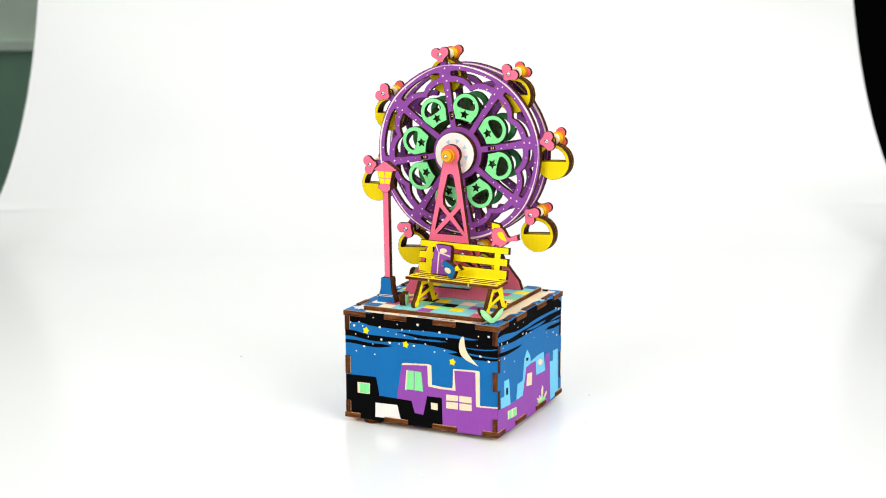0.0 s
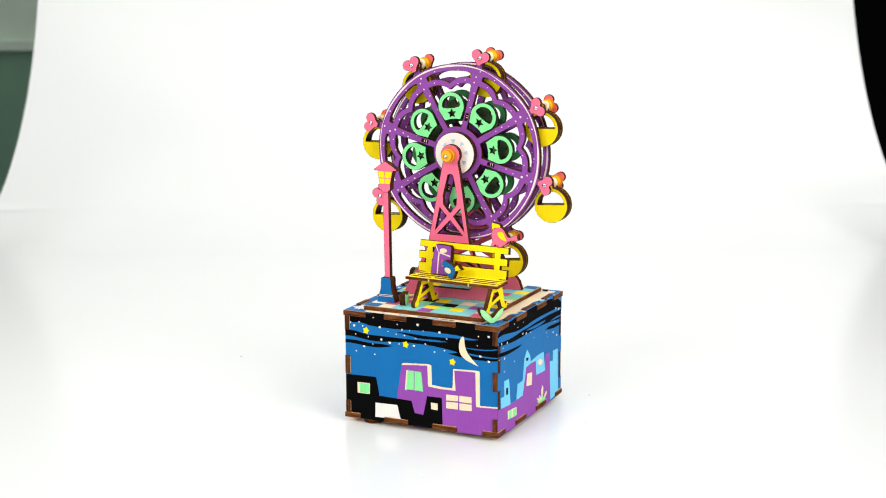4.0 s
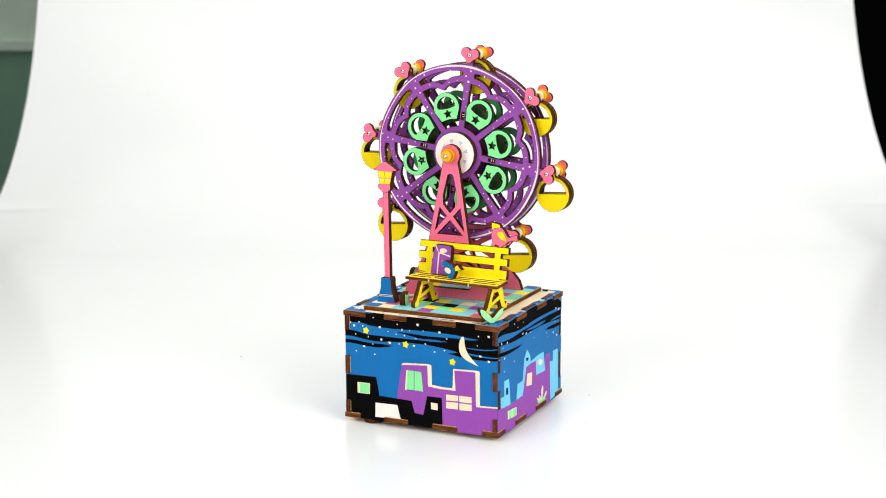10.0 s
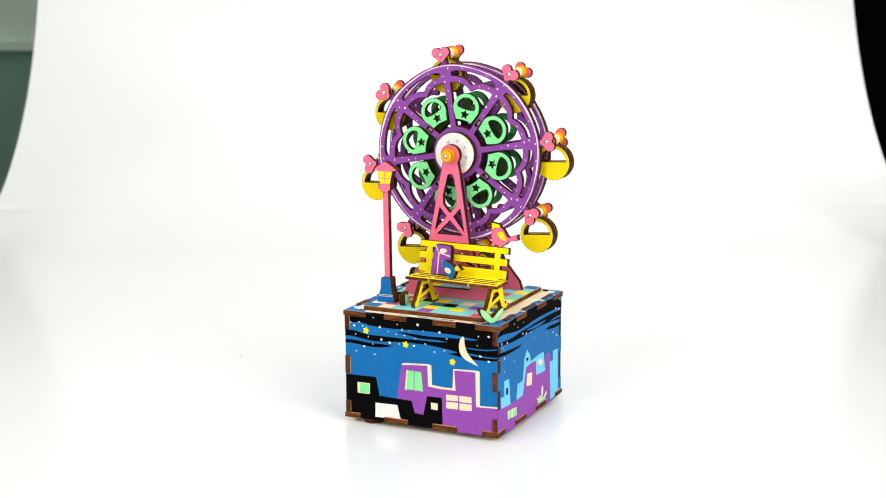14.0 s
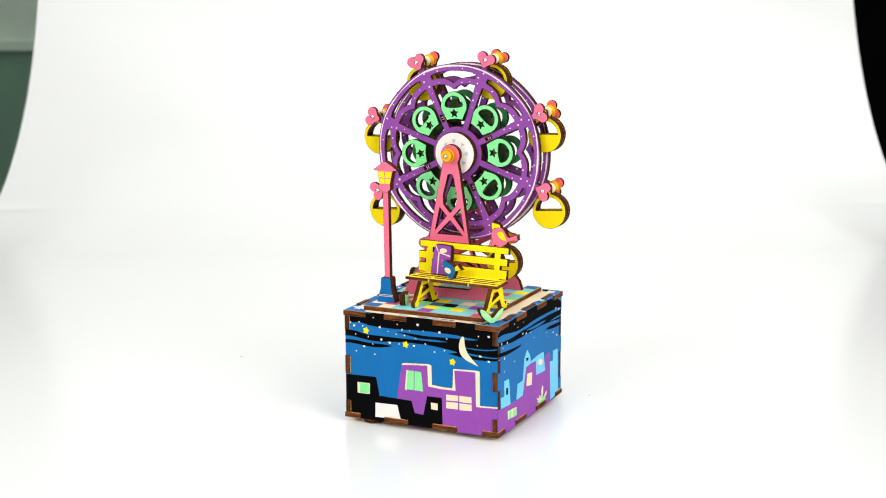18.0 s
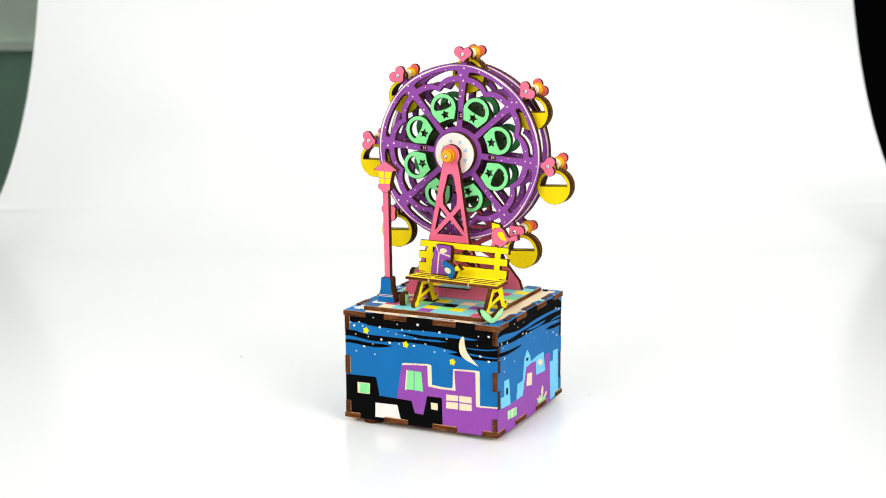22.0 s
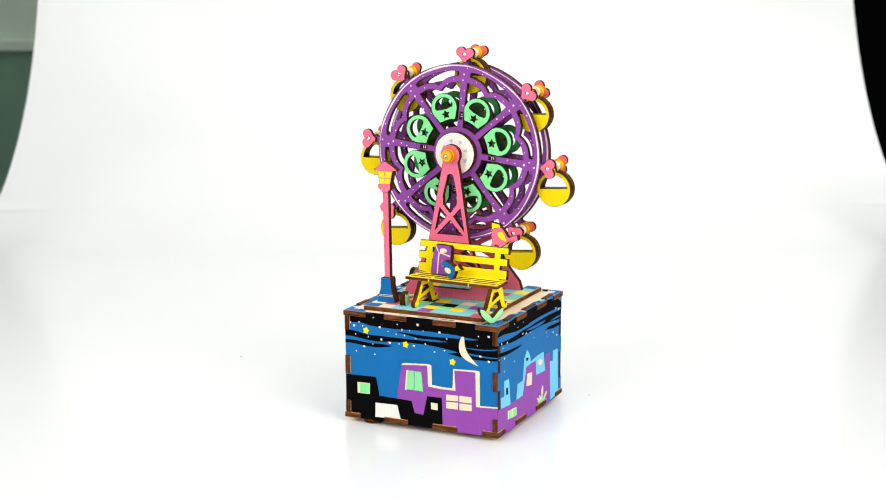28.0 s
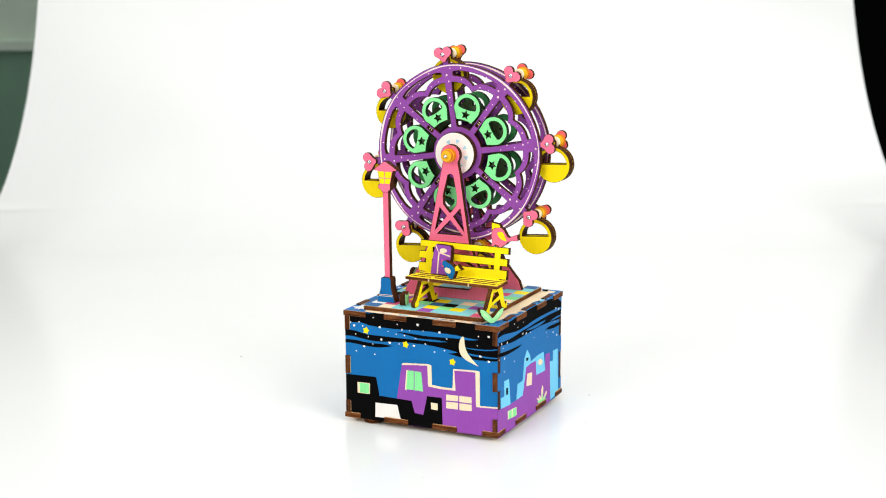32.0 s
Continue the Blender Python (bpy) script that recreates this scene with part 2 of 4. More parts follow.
def room():
    grey = plain("grey_wall_paint", (92, 93, 94), 0.8, spread=0.04, scale=6)
    pale = plain("grey_ceiling_paint", (120, 120, 119), 0.8, spread=0.03, scale=6)
    green = plain("dark_green_board", (116, 154, 132), 0.6, spread=0.1, scale=7)
    sage = plain("grey_green_wall", (204, 222, 206), 0.7, spread=0.16, scale=7)
    black = plain("black_cloth", (3, 4, 4), 0.95, spread=0.3, scale=12)
    black.node_tree.nodes["Principled BSDF"].inputs["Specular IOR Level"].default_value = 0.05
    wood = plain("table_birch", (190, 160, 120), 0.5, spread=0.1, scale=9)
    low = -0.75
    slab("floor", -1.8, 1.8, -1.9, 1.7, low - 0.06, low, grey, "plain grey floor", "floor")
    slab("ceiling", -1.8, 1.8, -1.9, 1.7, 2.0, 2.06, pale, "plain grey ceiling", "ceiling")
    slab("wall_left", -1.86, -1.8, -1.9, 1.7, low - 0.06, 2.06, grey, "plain grey wall", "wall")
    slab("wall_right", 1.8, 1.86, -1.9, 1.7, low - 0.06, 2.06, grey, "plain grey wall", "wall")
    slab("wall_front", -1.8, 1.8, -1.96, -1.9, low - 0.06, 2.06, grey, "plain grey wall", "wall")
    slab("wall_back_low", -1.8, 0.0, 1.7, 1.76, low - 0.06, 0.088, green, "dark green lower wall behind the sheet", "wall")
    slab("wall_back_high", -1.8, 0.0, 1.7, 1.75, 0.088, 2.06, sage, "grey-green upper wall behind the sheet", "wall")
    rail = plain("pale_wall_rail", (206, 222, 208), 0.6, spread=0.05, scale=7)
    slab("trim", -1.8, 0.0, 1.688, 1.70, 0.089, 0.104, rail, "pale grey-green rail along the wall", "trim")
    slab("wall_back_dark", 0.0, 1.8, 1.7, 1.76, low - 0.06, 2.06, black, "black wall behind the sheet", "wall")
    table = new("table")
    table.matrix_world = SWEEP @ pose(0, -0.3, low)
    tagged(table, "plain birch table under the white sheet", "table", kind="structure")
    for name, x0, x1, y0, y1, z0, z1 in (("tabletop", -0.4, 0.4, -0.78, 0.7, 0.72, 0.749), ("leg", -0.38, -0.33, -0.76, -0.71, 0.0, 0.72), ("leg", 0.33, 0.38, -0.76, -0.71, 0.0, 0.72),
                                         ("leg", -0.38, -0.33, 0.63, 0.68, 0.0, 0.72), ("leg", 0.33, 0.38, 0.63, 0.68, 0.0, 0.72)):
        bm = bmesh.new()
        bmesh.ops.create_cube(bm, size=1)
        for v in bm.verts:
            v.co = (x1 if v.co.x > 0 else x0, y1 if v.co.y > 0 else y0, z1 if v.co.z > 0 else z0)
        bmesh.ops.bevel(bm, geom=bm.edges[:], offset=0.004, segments=2, affect="EDGES")
        part(name, bm, wood, table)


sweep_sheet()
room()

# ---- the music box ----
FOOT, BOX, HALF, PLY = 2.5, 61.3, 46.0, 3.0
TOP = FOOT + BOX
DECK = TOP + 2.6
PROUD = 0.65


def wall_outline(proud):
    """A side panel: it lacks the stretches where top, bottom and the neighbouring panels come through."""
    h, t = HALF, PLY
    pts = [(-h + t, t)]
    for a, b in ((-37, -22), (-7.5, 7.5), (22, 37)):
        pts += [(a, t), (a, -proud), (b, -proud), (b, t)]
    pts += [(h - t, t)]
    for a, b in ((12.5, 28.0), (38.0, 53.0)):
        pts += [(h - t, a - FOOT), (h + proud, a - FOOT), (h + proud, b - FOOT), (h - t, b - FOOT)]
    pts += [(h - t, BOX - t)]
    for a, b in ((21.5, 33), (-8, 8), (-33, -21.5)):
        pts += [(b, BOX - t), (b, BOX + proud), (a, BOX + proud), (a, BOX - t)]
    pts += [(-h + t, BOX - t)]
    for a, b in ((38.0, 53.0), (12.5, 28.0)):
        pts += [(-h + t, b - FOOT), (-h - proud, b - FOOT), (-h - proud, a - FOOT), (-h + t, a - FOOT)]
    return pts


def side_outline(proud):
    """A side panel between the other two: its teeth fill the stretches that they leave free."""
    h, t = HALF, PLY
    pts = [(-h + t, t)]
    for a, b in ((-37, -22), (-7.5, 7.5), (22, 37)):
        pts += [(a, t), (a, -proud), (b, -proud), (b, t)]
    pts += [(h - t, t)]
    for a, b in ((3.0, 10.0), (25.5, 35.5), (50.5, BOX - t)):
        pts += [(h - t, a), (h + proud, a), (h + proud, b), (h - t, b)]
    pts += [(h - t, BOX - t)]
    for a, b in ((21.5, 33), (-8, 8), (-33, -21.5)):
        pts += [(b, BOX - t), (b, BOX + proud), (a, BOX + proud), (a, BOX - t)]
    pts += [(-h + t, BOX - t)]
    for a, b in ((50.5, BOX - t), (25.5, 35.5), (3.0, 10.0)):
        pts += [(-h + t, b), (-h - proud, b), (-h - proud, a), (-h + t, a)]
    out = []
    for p in pts:
        if not out or abs(out[-1][0] - p[0]) + abs(out[-1][1] - p[1]) > 1e-4:
            out.append(p)
    return out


def lid_outline(gaps, proud):
    """Top or bottom: square, with gaps along each side where the panels' teeth come through."""
    h, t = HALF + proud, PLY + proud
    pts = []
    for k in range(4):
        side = [(-h, -h)]
        for a, b in gaps:
            side += [(a, -h), (a, -h + t), (b, -h + t), (b, -h)]
        pts += turned(side, 90 * k)
    return pts


def shifted(pts, dv):
    return [(u, v + dv) for u, v in pts]


def keep_tips(pts):
    """Doubles the sharp points of an outline, so that smoothing leaves them sharp."""
    out = []
    for i, p in enumerate(pts):
        a, b = pts[i - 1], pts[(i + 1) % len(pts)]
        d1, d2 = Vector((a[0] - p[0], a[1] - p[1])), Vector((b[0] - p[0], b[1] - p[1]))
        out += [p] * (3 if d1.length > 0 and d2.length > 0 and d1.angle(d2) < radians(62) else 1)
    return out


def ink_on(parent, at, facing, over=0.0):
    """A pen that lays one printed shape after another on a panel, each a hair above the last."""
    count = itertools.count()

    def ink(name, colour, pts):
        soft = smooth(keep_tips(pts), 2) if name in ("cloud", "sky_streak", "moon") else pts
        soft = [(max(-45.98 - over, min(45.98 + over, u)), max(0.02 - over, min(BOX - 0.02 + over, v))) for u, v in soft]
        soft = [p for j, p in enumerate(soft) if math.dist(p, soft[j - 1]) > 1e-3]
        part(name, print_mesh(name, [shifted(soft, FOOT)], at, facing, PAINT[colour], 0.05 + 0.004 * next(count)), None, parent)

    return ink


def front_print(panel):
    """Night town: dark cloud bands, a crescent moon, a purple and a black house."""
    ink = ink_on(panel, -HALF, "front")
    ink("cloud", "black", [(-46, 61.2), (5.9, 61.2), (46, 61.2), (46, 42.7), (45.6, 42.1), (35.2, 41.5), (24.2, 42.1), (20.8, 42.7), (16.9, 43.3), (18.3, 43.7), (21.4, 44.1), (22.5, 44.7), (17.5, 45.5), (10.8, 46.3), (4, 46.8), (-1.1, 46.7), (-7.9, 46.9), (-18.3, 46), (-25.2, 45.4), (-30.5, 45.5), (-35.8, 46.1), (-41.1, 46.9), (-46, 46.8), (-46, 46.4)])
    ink("sky_streak", "blue", [(-46, 54), (-37, 55.2), (-34.2, 54.8), (-30.4, 53.9), (-24.4, 53.5), (-14.7, 53.5), (-4.4, 54), (5.8, 54.4), (10.3, 54.2), (15.9, 54.1), (22.6, 54), (27.5, 53.1), (35.2, 52.8), (32.5, 52.3), (27.5, 51.9), (21.4, 52.3), (10.3, 51.7), (2.4, 51.6), (-2.7, 51.8), (-9, 52.2), (-14.7, 52), (-9, 51.2), (-2.2, 50), (2.4, 49.7), (9.1, 50.1), (16.5, 49.7), (12.5, 49.1), (5.8, 48.8), (5.8, 49), (-7.9, 48.7), (-18.2, 48.7), (-25.9, 48.7), (-32.2, 48.7), (-35.7, 49.4), (-41, 50.4), (-46, 50.1)])
    ink("cloud", "black", [(-46, 44.3), (-46, 44.7), (-39.3, 44.9), (-32.3, 44), (-21.8, 44.3), (-16.3, 43.7), (-20.6, 42.8), (-25.3, 42), (-32.3, 42), (-39.4, 42.8), (-46, 43), (-46, 42.5)])
    ink("sky_streak", "blue", [(26.4, 47.8), (35.2, 47.6), (41.2, 48), (46, 49), (46, 48.4), (41.2, 47.4), (35.2, 47), (29.2, 47.2)])
    ink("sky_streak", "blue", [(28.3, 44.9), (34.1, 44.4), (41.2, 43.9), (46, 44.2), (46, 43.6), (41.2, 43.2), (34.1, 43.5), (29.7, 43.8)])
    ink("moon", "cream", [(24.8, 53.2), (25.4, 53.8), (26.2, 53.3), (26.6, 51.5), (26.7, 48.9), (27.8, 45.4), (30.6, 42.1), (34.7, 38.2), (30.8, 39.5), (26.4, 41.3), (23.8, 44.1), (23.2, 47.5), (23.6, 51)])
    ink("house_outline", "cream", [(-11.1, 34.5), (-9.7, 35.1), (-1.2, 35.7), (4.5, 36.1), (5.9, 35.9), (6.9, 35.5), (7.1, 24.8), (14, 24.2), (19.4, 24.3), (19.9, 34.9), (20.5, 35.2), (34.7, 35.8), (35.4, 35.3), (35.6, 16.5), (46, 17), (46, 16), (33.1, 15.4), (32.8, 34.6), (20.9, 34.2), (21.3, 23), (12.4, 22.8), (4.7, 23.4), (4.1, 35), (4.5, 35.2), (-9.8, 33.8), (-11.1, 33.8)])
    ink("house", "purple", [(-11.1, 33.8), (-1.2, 34.8), (4.3, 35), (4.4, 34.6), (4.8, 23.6), (12.4, 23), (21.2, 23.2), (20.5, 34.4), (32.9, 34.8), (33.3, 15.6), (46, 16.2), (46, -1), (-15.3, -1), (-14.3, 14.5)])
    ink("window_surround", "cream", [(-8.3, 31.3), (-7.1, 31.3), (-8.2, 19.9), (-9.3, 20.2)])
    ink("window", "green", [(-7.7, 31), (-3.8, 31.3), (-3.9, 20.4), (-8.6, 20.4)])
    ink("window", "green", [(-3.3, 31.2), (0.7, 31.1), (1.7, 20.3), (-3.5, 20.4)])
    ink("window", "cream", [(15.6, 20.4), (22.8, 20.6), (22.8, 17.4), (15.6, 17.1)])
    ink("window", "cream", [(23.4, 20.6), (30.6, 20.7), (30.7, 17.2), (23.4, 17.2)])
    ink("window", "cream", [(15.6, 16.3), (22.7, 16.6), (22.6, 12.8), (15.6, 12.7)])
    ink("window", "cream", [(23.4, 16.5), (30.7, 16.5), (30.8, 13), (23.4, 12.6)])
    ink("house", "black", [(-46, 24.7), (-27.6, 25.1), (-26.9, 24.7), (-25.1, 14.6), (-5.4, 14.2), (-3.4, 7.5), (1.8, 7.1), (4.2, 18), (13, 18.2), (13.4, 3.7), (13.3, 0.1), (-46, 0.1)])
    ink("window_surround", "cream", [(-38.8, 20.9), (-31, 21.1), (-31.1, 14.8), (-38.7, 14.7)])
    ink("window", "green", [(-37.6, 20.7), (-31.5, 20.7), (-31.5, 15), (-37.2, 15.1)])
    ink("doorway", "white", [(-27.6, 10.4), (-14.1, 10.7), (-12.1, 3), (-21.2, 2.3), (-27.8, 2.2)])
    ink("window", "cream", [(6.4, 14.7), (10.5, 14.7), (10.5, 10.8), (6.6, 11)])
    for u, v in [(-32.9, 50.9), (-8.6, 45.6), (19.5, 39)]:
        part("star", print_mesh("star", [smooth(star(u, v + FOOT, 2.3, 0.55, 78), 1)], -HALF, "front", PAINT["yellow"], 0.16), None, panel)
    specks(panel, -HALF, "front", 3, [(-28.3, 58.7), (-13.6, 56.4), (-42.4, 54.7), (-37.1, 55.3), (-34.9, 53.3), (-19.2, 51.7), (-14.2, 50.7), (-10.7, 53.6), (-6.1, 53.8), (2.1, 54.3), (-9.2, 50.6), (-2.4, 49.7), (-39.3, 48.3), (-31.5, 47.6), (-12.5, 45.5), (-28.8, 43.7), (-39.1, 38.7), (-27.6, 38), (3.4, 47.2), (16.2, 51.4), (34.7, 54.7), (34.1, 49.6), (8.8, 43.4), (14.8, 44.7)],
           [(-24.4, 53.6), (-1.3, 57.4), (-40.2, 53), (-23.5, 46.8), (-18.3, 45.5), (-3.5, 45.5), (-34.1, 41.8), (11.8, 54.5), (40.7, 55.1), (35.8, 43.9), (40.7, 41.5)])


def right_print(panel):
    """The town goes on: pale towers, a purple house, a plant."""
    ink = ink_on(panel, HALF, "right", 0.6)
    ink("cloud", "black", [(-46, 61.2), (46, 61.2), (46, 44.9), (34.3, 46.3), (22.6, 47.4), (8.4, 48.1), (-2.6, 48), (-13.5, 47.9), (-26.7, 48.1), (-39.5, 49.4), (-46, 50.1)])
    ink("sky_streak", "blue", [(-46, 52.2), (-46, 54.7), (-43.3, 55.2), (-39, 55.2), (-29.3, 53.9), (-20.2, 52.7), (-10.9, 52.6), (1.4, 53.4), (13.9, 53.4), (25.4, 53.1), (38.6, 52.7), (46, 51.9), (46, 50.4), (31.3, 51.4), (19.7, 51.5), (7, 51.5), (-4.1, 51.1), (-13.5, 51.4), (-21.5, 50.8), (-30.6, 50.8), (-39.5, 51.4)])
    ink("sky_streak", "blue", [(-8.1, 50.3), (7, 50.2), (21.4, 49.7), (19.2, 48.6), (7, 48.5), (-1.3, 49)])
    ink("sky_streak", "blue", [(27.9, 47.4), (35.8, 47.9), (46, 47.6), (46, 46.8), (37.3, 46.7)])
    ink("cloud", "black", [(21, 43.9), (27.9, 44.7), (38.9, 43.9), (46, 43.3), (46, 41.5), (38.9, 41.8), (31.5, 42.2)])
    ink("cloud", "black", [(-46, 46.4), (-39.5, 45.6), (-31.8, 44.9), (-22.7, 44.3), (-13.4, 43.8), (-16.1, 43.1), (-22.7, 42.8), (-31.8, 42.8), (-39.5, 43.4), (-46, 44.4)])
    ink("tower", "sky", [(-37.8, 29.2), (-31.2, 28.9), (-30.3, 23.6), (-28.9, 13.7), (-41.8, 14.8), (-42.4, 21), (-37.5, 20.7)])
    ink("window", "black", [(-35, 24.6), (-32.4, 24.4), (-32.4, 20.5), (-35, 20.7)])
    ink("tower", "sky", [(-20.8, 14.4), (-19.3, 22.7), (-11.8, 22.9), (-9.8, 34.8), (-5.8, 39.1), (-1.1, 34.2), (-0.4, 30.8), (8.7, 31.8), (18.7, 31.7), (21.5, 20.3), (29, 23.4), (33.5, 22.8), (33.3, 28.7), (40.8, 28.2), (42.1, 1.3), (29.6, 0.1)])
    ink("house", "purple", [(-46, 15.4), (-41.8, 15), (-28.9, 14), (-11.7, 14.3), (-7, 29), (-0.4, 29.7), (7.1, 29.3), (8.1, 20.8), (21.5, 20), (21.6, 29.4), (28.3, 28.9), (29.9, -1), (-47, -1)])
    ink("window", "black", [(-7.1, 34.3), (-3.8, 34), (-3.8, 32.5), (-6.8, 32.6)])
    ink("window", "cream", [(17.5, 26.3), (16.4, 27.8), (13.9, 28.7), (11.4, 28.6), (10.4, 27.4), (11.4, 25.9), (14, 25), (16.5, 25.1)])
    ink("window", "cream", [(-5.3, 25), (1.9, 24.2), (1.2, 16.9), (-6.8, 18.2)])
    ink("window_surround", "cream", [(-32.8, 11.1), (-20.7, 10.3), (-20.1, 5.3), (-32.8, 6.4)])
    ink("window", "green", [(-31.5, 10.7), (-27.1, 10.4), (-27.6, 5.9), (-31.7, 6.3)])
    ink("window", "green", [(-26, 10.4), (-21, 10), (-20.7, 5.5), (-26.2, 5.9)])
    ink("leaf", "cream", [(15.5, 3.3), (15.7, 10.1), (17.1, 12.6), (18.8, 10.8), (18.1, 3.7)])
    ink("leaf", "cream", [(17.3, 3.6), (21.8, 6.8), (24.1, 7.5), (23.9, 5.4), (20.7, 3.4)])
    ink("leaf", "cream", [(14.7, 3.2), (12, 7.2), (12.9, 7.8), (15.2, 5.8), (17.3, 3.2)])
    ink("leaf", "cream", [(13.3, 3.1), (9.5, 6), (9.2, 7), (11.8, 6.1), (15.5, 3.5)])
    ink("leaf", "green", [(16.1, 3.1), (16.3, 7.2), (17.5, 8), (18.4, 3.6)])
    ink("leaf", "green", [(18.1, 3.3), (21.6, 5.2), (23, 5), (20.7, 3.2)])
    ink("leaf", "green", [(15, 3), (13.2, 5.7), (14.9, 4.5), (16.7, 3.2)])
    ink("leaf", "green", [(12.1, 3.1), (9.2, 5), (12.1, 4.7), (23.1, 3), (23.1, 2.1)])
    specks(panel, HALF, "right", 4, [(-11.4, 55.7), (-19.4, 54.6), (-1.3, 47.7), (4.3, 43.4), (24.3, 39.5), (35.8, 45.4), (45.1, 35.7), (-24.2, 57.6), (-39.5, 47.9), (22.8, 42.1), (-37.4, 34.4), (-44.5, 42.5), (-23.9, 36.7)],
           [(-33.9, 49.5), (-41.5, 50.7), (-12.2, 49.5), (-7.3, 48.6), (33, 39.7), (39, 36.9), (37.1, 52.9), (41.6, 51.7), (-37.4, 41.7)])


def specks(parent, at, facing, seed, small, large):
    rnd = random.Random(seed)
    loops = [disc(u, v + FOOT, rnd.uniform(0.3, 0.45), 8) for u, v in small]
    for u, v in large:
        loops.append([(u + rnd.uniform(0.6, 0.85) * c, v + FOOT + rnd.uniform(0.55, 0.75) * d) for c, d in disc(0, 0, 1, 9)])
    ob = part("painted_specks", print_mesh("painted_specks", loops, at, facing, PAINT["white"], 0.17), None, parent)
    tagged(ob, "scattered white painted specks", kind="stuff")


def music_box():
    box = thing("music_box", (0, 0, 0), "square plywood music box printed with a blue night town", "music box")
    front = plate("front_panel", [shifted(wall_outline(0), FOOT)], -HALF, PLY, "front", PAINT["blue"], box)
    back = plate("back_panel", [shifted(wall_outline(0), FOOT)], HALF - PLY, PLY, "front", BIRCH, box, back=PAINT["blue"])
    right = plate("right_panel", [shifted(side_outline(PROUD), FOOT)], HALF, PLY, "right", PAINT["blue"], box)
    plate("left_panel", [shifted(side_outline(PROUD), FOOT)], -HALF + PLY, PLY, "right", BIRCH, box, back=PAINT["blue"])
    top = plate("top_panel", [lid_outline(((-33, -21.5), (-8, 8), (21.5, 33)), PROUD)], TOP, PLY, "top", PAINT["blue"], box, rim=0.22, lit_rim=LIT_TAN)
    plate("bottom_panel", [lid_outline(((-37, -22), (-7.5, 7.5), (22, 37)), PROUD)], FOOT + PLY, PLY, "top", BIRCH, box, rim=0.3, lit_rim=LIT_TAN)
    for x in (-32, 34):
        for y in (-40 if x < 0 else -30, 38):
            foot = plate("foot", [disc(0, 0, 5.2, 28)], FOOT, FOOT, "top", BIRCH, box, "dark scorched round wooden foot", edge=CHAR["z"])
            foot.location = (x * MM, y * MM, 0)
    front_print(front)
    right_print(right)
    # the top's print: cream drifts with blue and white scraps along the rim
    drift = smooth([(-36, -47.5), (-10, -47), (20, -48), (36, -47), (37, -41), (40, -37), (42, -30), (41.5, -25), (40.5, -18.5), (44.5, -15), (44.5, -8), (40.5, -2), (44, 3),
                    (41.5, 11), (42.5, 16), (45.5, 23), (44, 30), (41, 36), (44, 40), (44, 44), (20, 45), (-20, 44), (-36, 43), (-35, 10), (-34, -20), (-33, -38)], 2)
    drift = [(max(-46, min(46, u)), max(-46, min(46, v))) for u, v in drift]
    part("cream_drift", print_mesh("cream_drift", [drift], TOP, "top", PAINT["cream"], 0.05), None, top)
    rnd = random.Random(11)
    for i in range(44):
        k, s = i % 4, rnd.uniform(-40, 40)
        u, v = ((s, -44.4), (45, s), (s, 44), (-43, s))[k]
        blob = smooth([(u + rnd.uniform(1.2, 3.0) * math.cos(a) * (1.8 if k % 2 == 0 else 0.7), v + rnd.uniform(0.5, 1.1) * math.sin(a) * (1 if k % 2 == 0 else 2.6))
                       for a in (0, 1.05, 2.1, 3.14, 4.2, 5.2)], 1)
        part("cloud_scrap", print_mesh("cloud_scrap", [blob], TOP, "top", PAINT[("white", "blue", "sky", "black")[i // 4 % 4]], 0.10 + 0.002 * i), None, top)
    for i in range(40):
        u = rnd.uniform(24, 45) if i % 2 else rnd.uniform(-44, 40)
        v = rnd.uniform(-45.5, -38) if i % 2 else rnd.uniform(-45.5, -43)
        fleck = smooth([(u + rnd.uniform(0.3, 1.0) * math.cos(a + i), v + rnd.uniform(0.2, 0.6) * math.sin(a + i)) for a in (0, 1.5, 3.1, 4.6)], 1)
        part("cloud_scrap", print_mesh("cloud_scrap", [fleck], TOP, "top", PAINT[("white", "sky", "blue", "white")[i % 4]], 0.2 + 0.002 * i), None, top)
    part("cloud_scrap", print_mesh("cloud_scrap", [[(-45.3, -38.5), (-42.5, -37.0), (-41, -31.6), (-39.6, -36.6), (-36, -37), (-36, -41.6), (-38.4, -41.4), (-39, -43.6), (-40.4, -41.8), (-42, -42.6), (-42.2, -40.4)]],
                                    TOP, "top", PAINT["white"], 0.29), None, top)
    patch = [(35.4, 44.2), (38.6, 45.6), (39.4, 40.2), (36.2, 40.6)]
    part("painted_patch", print_mesh("painted_patch", [patch], TOP, "top", PAINT["black"], 0.3), None, top, "black painted patch")
    return box


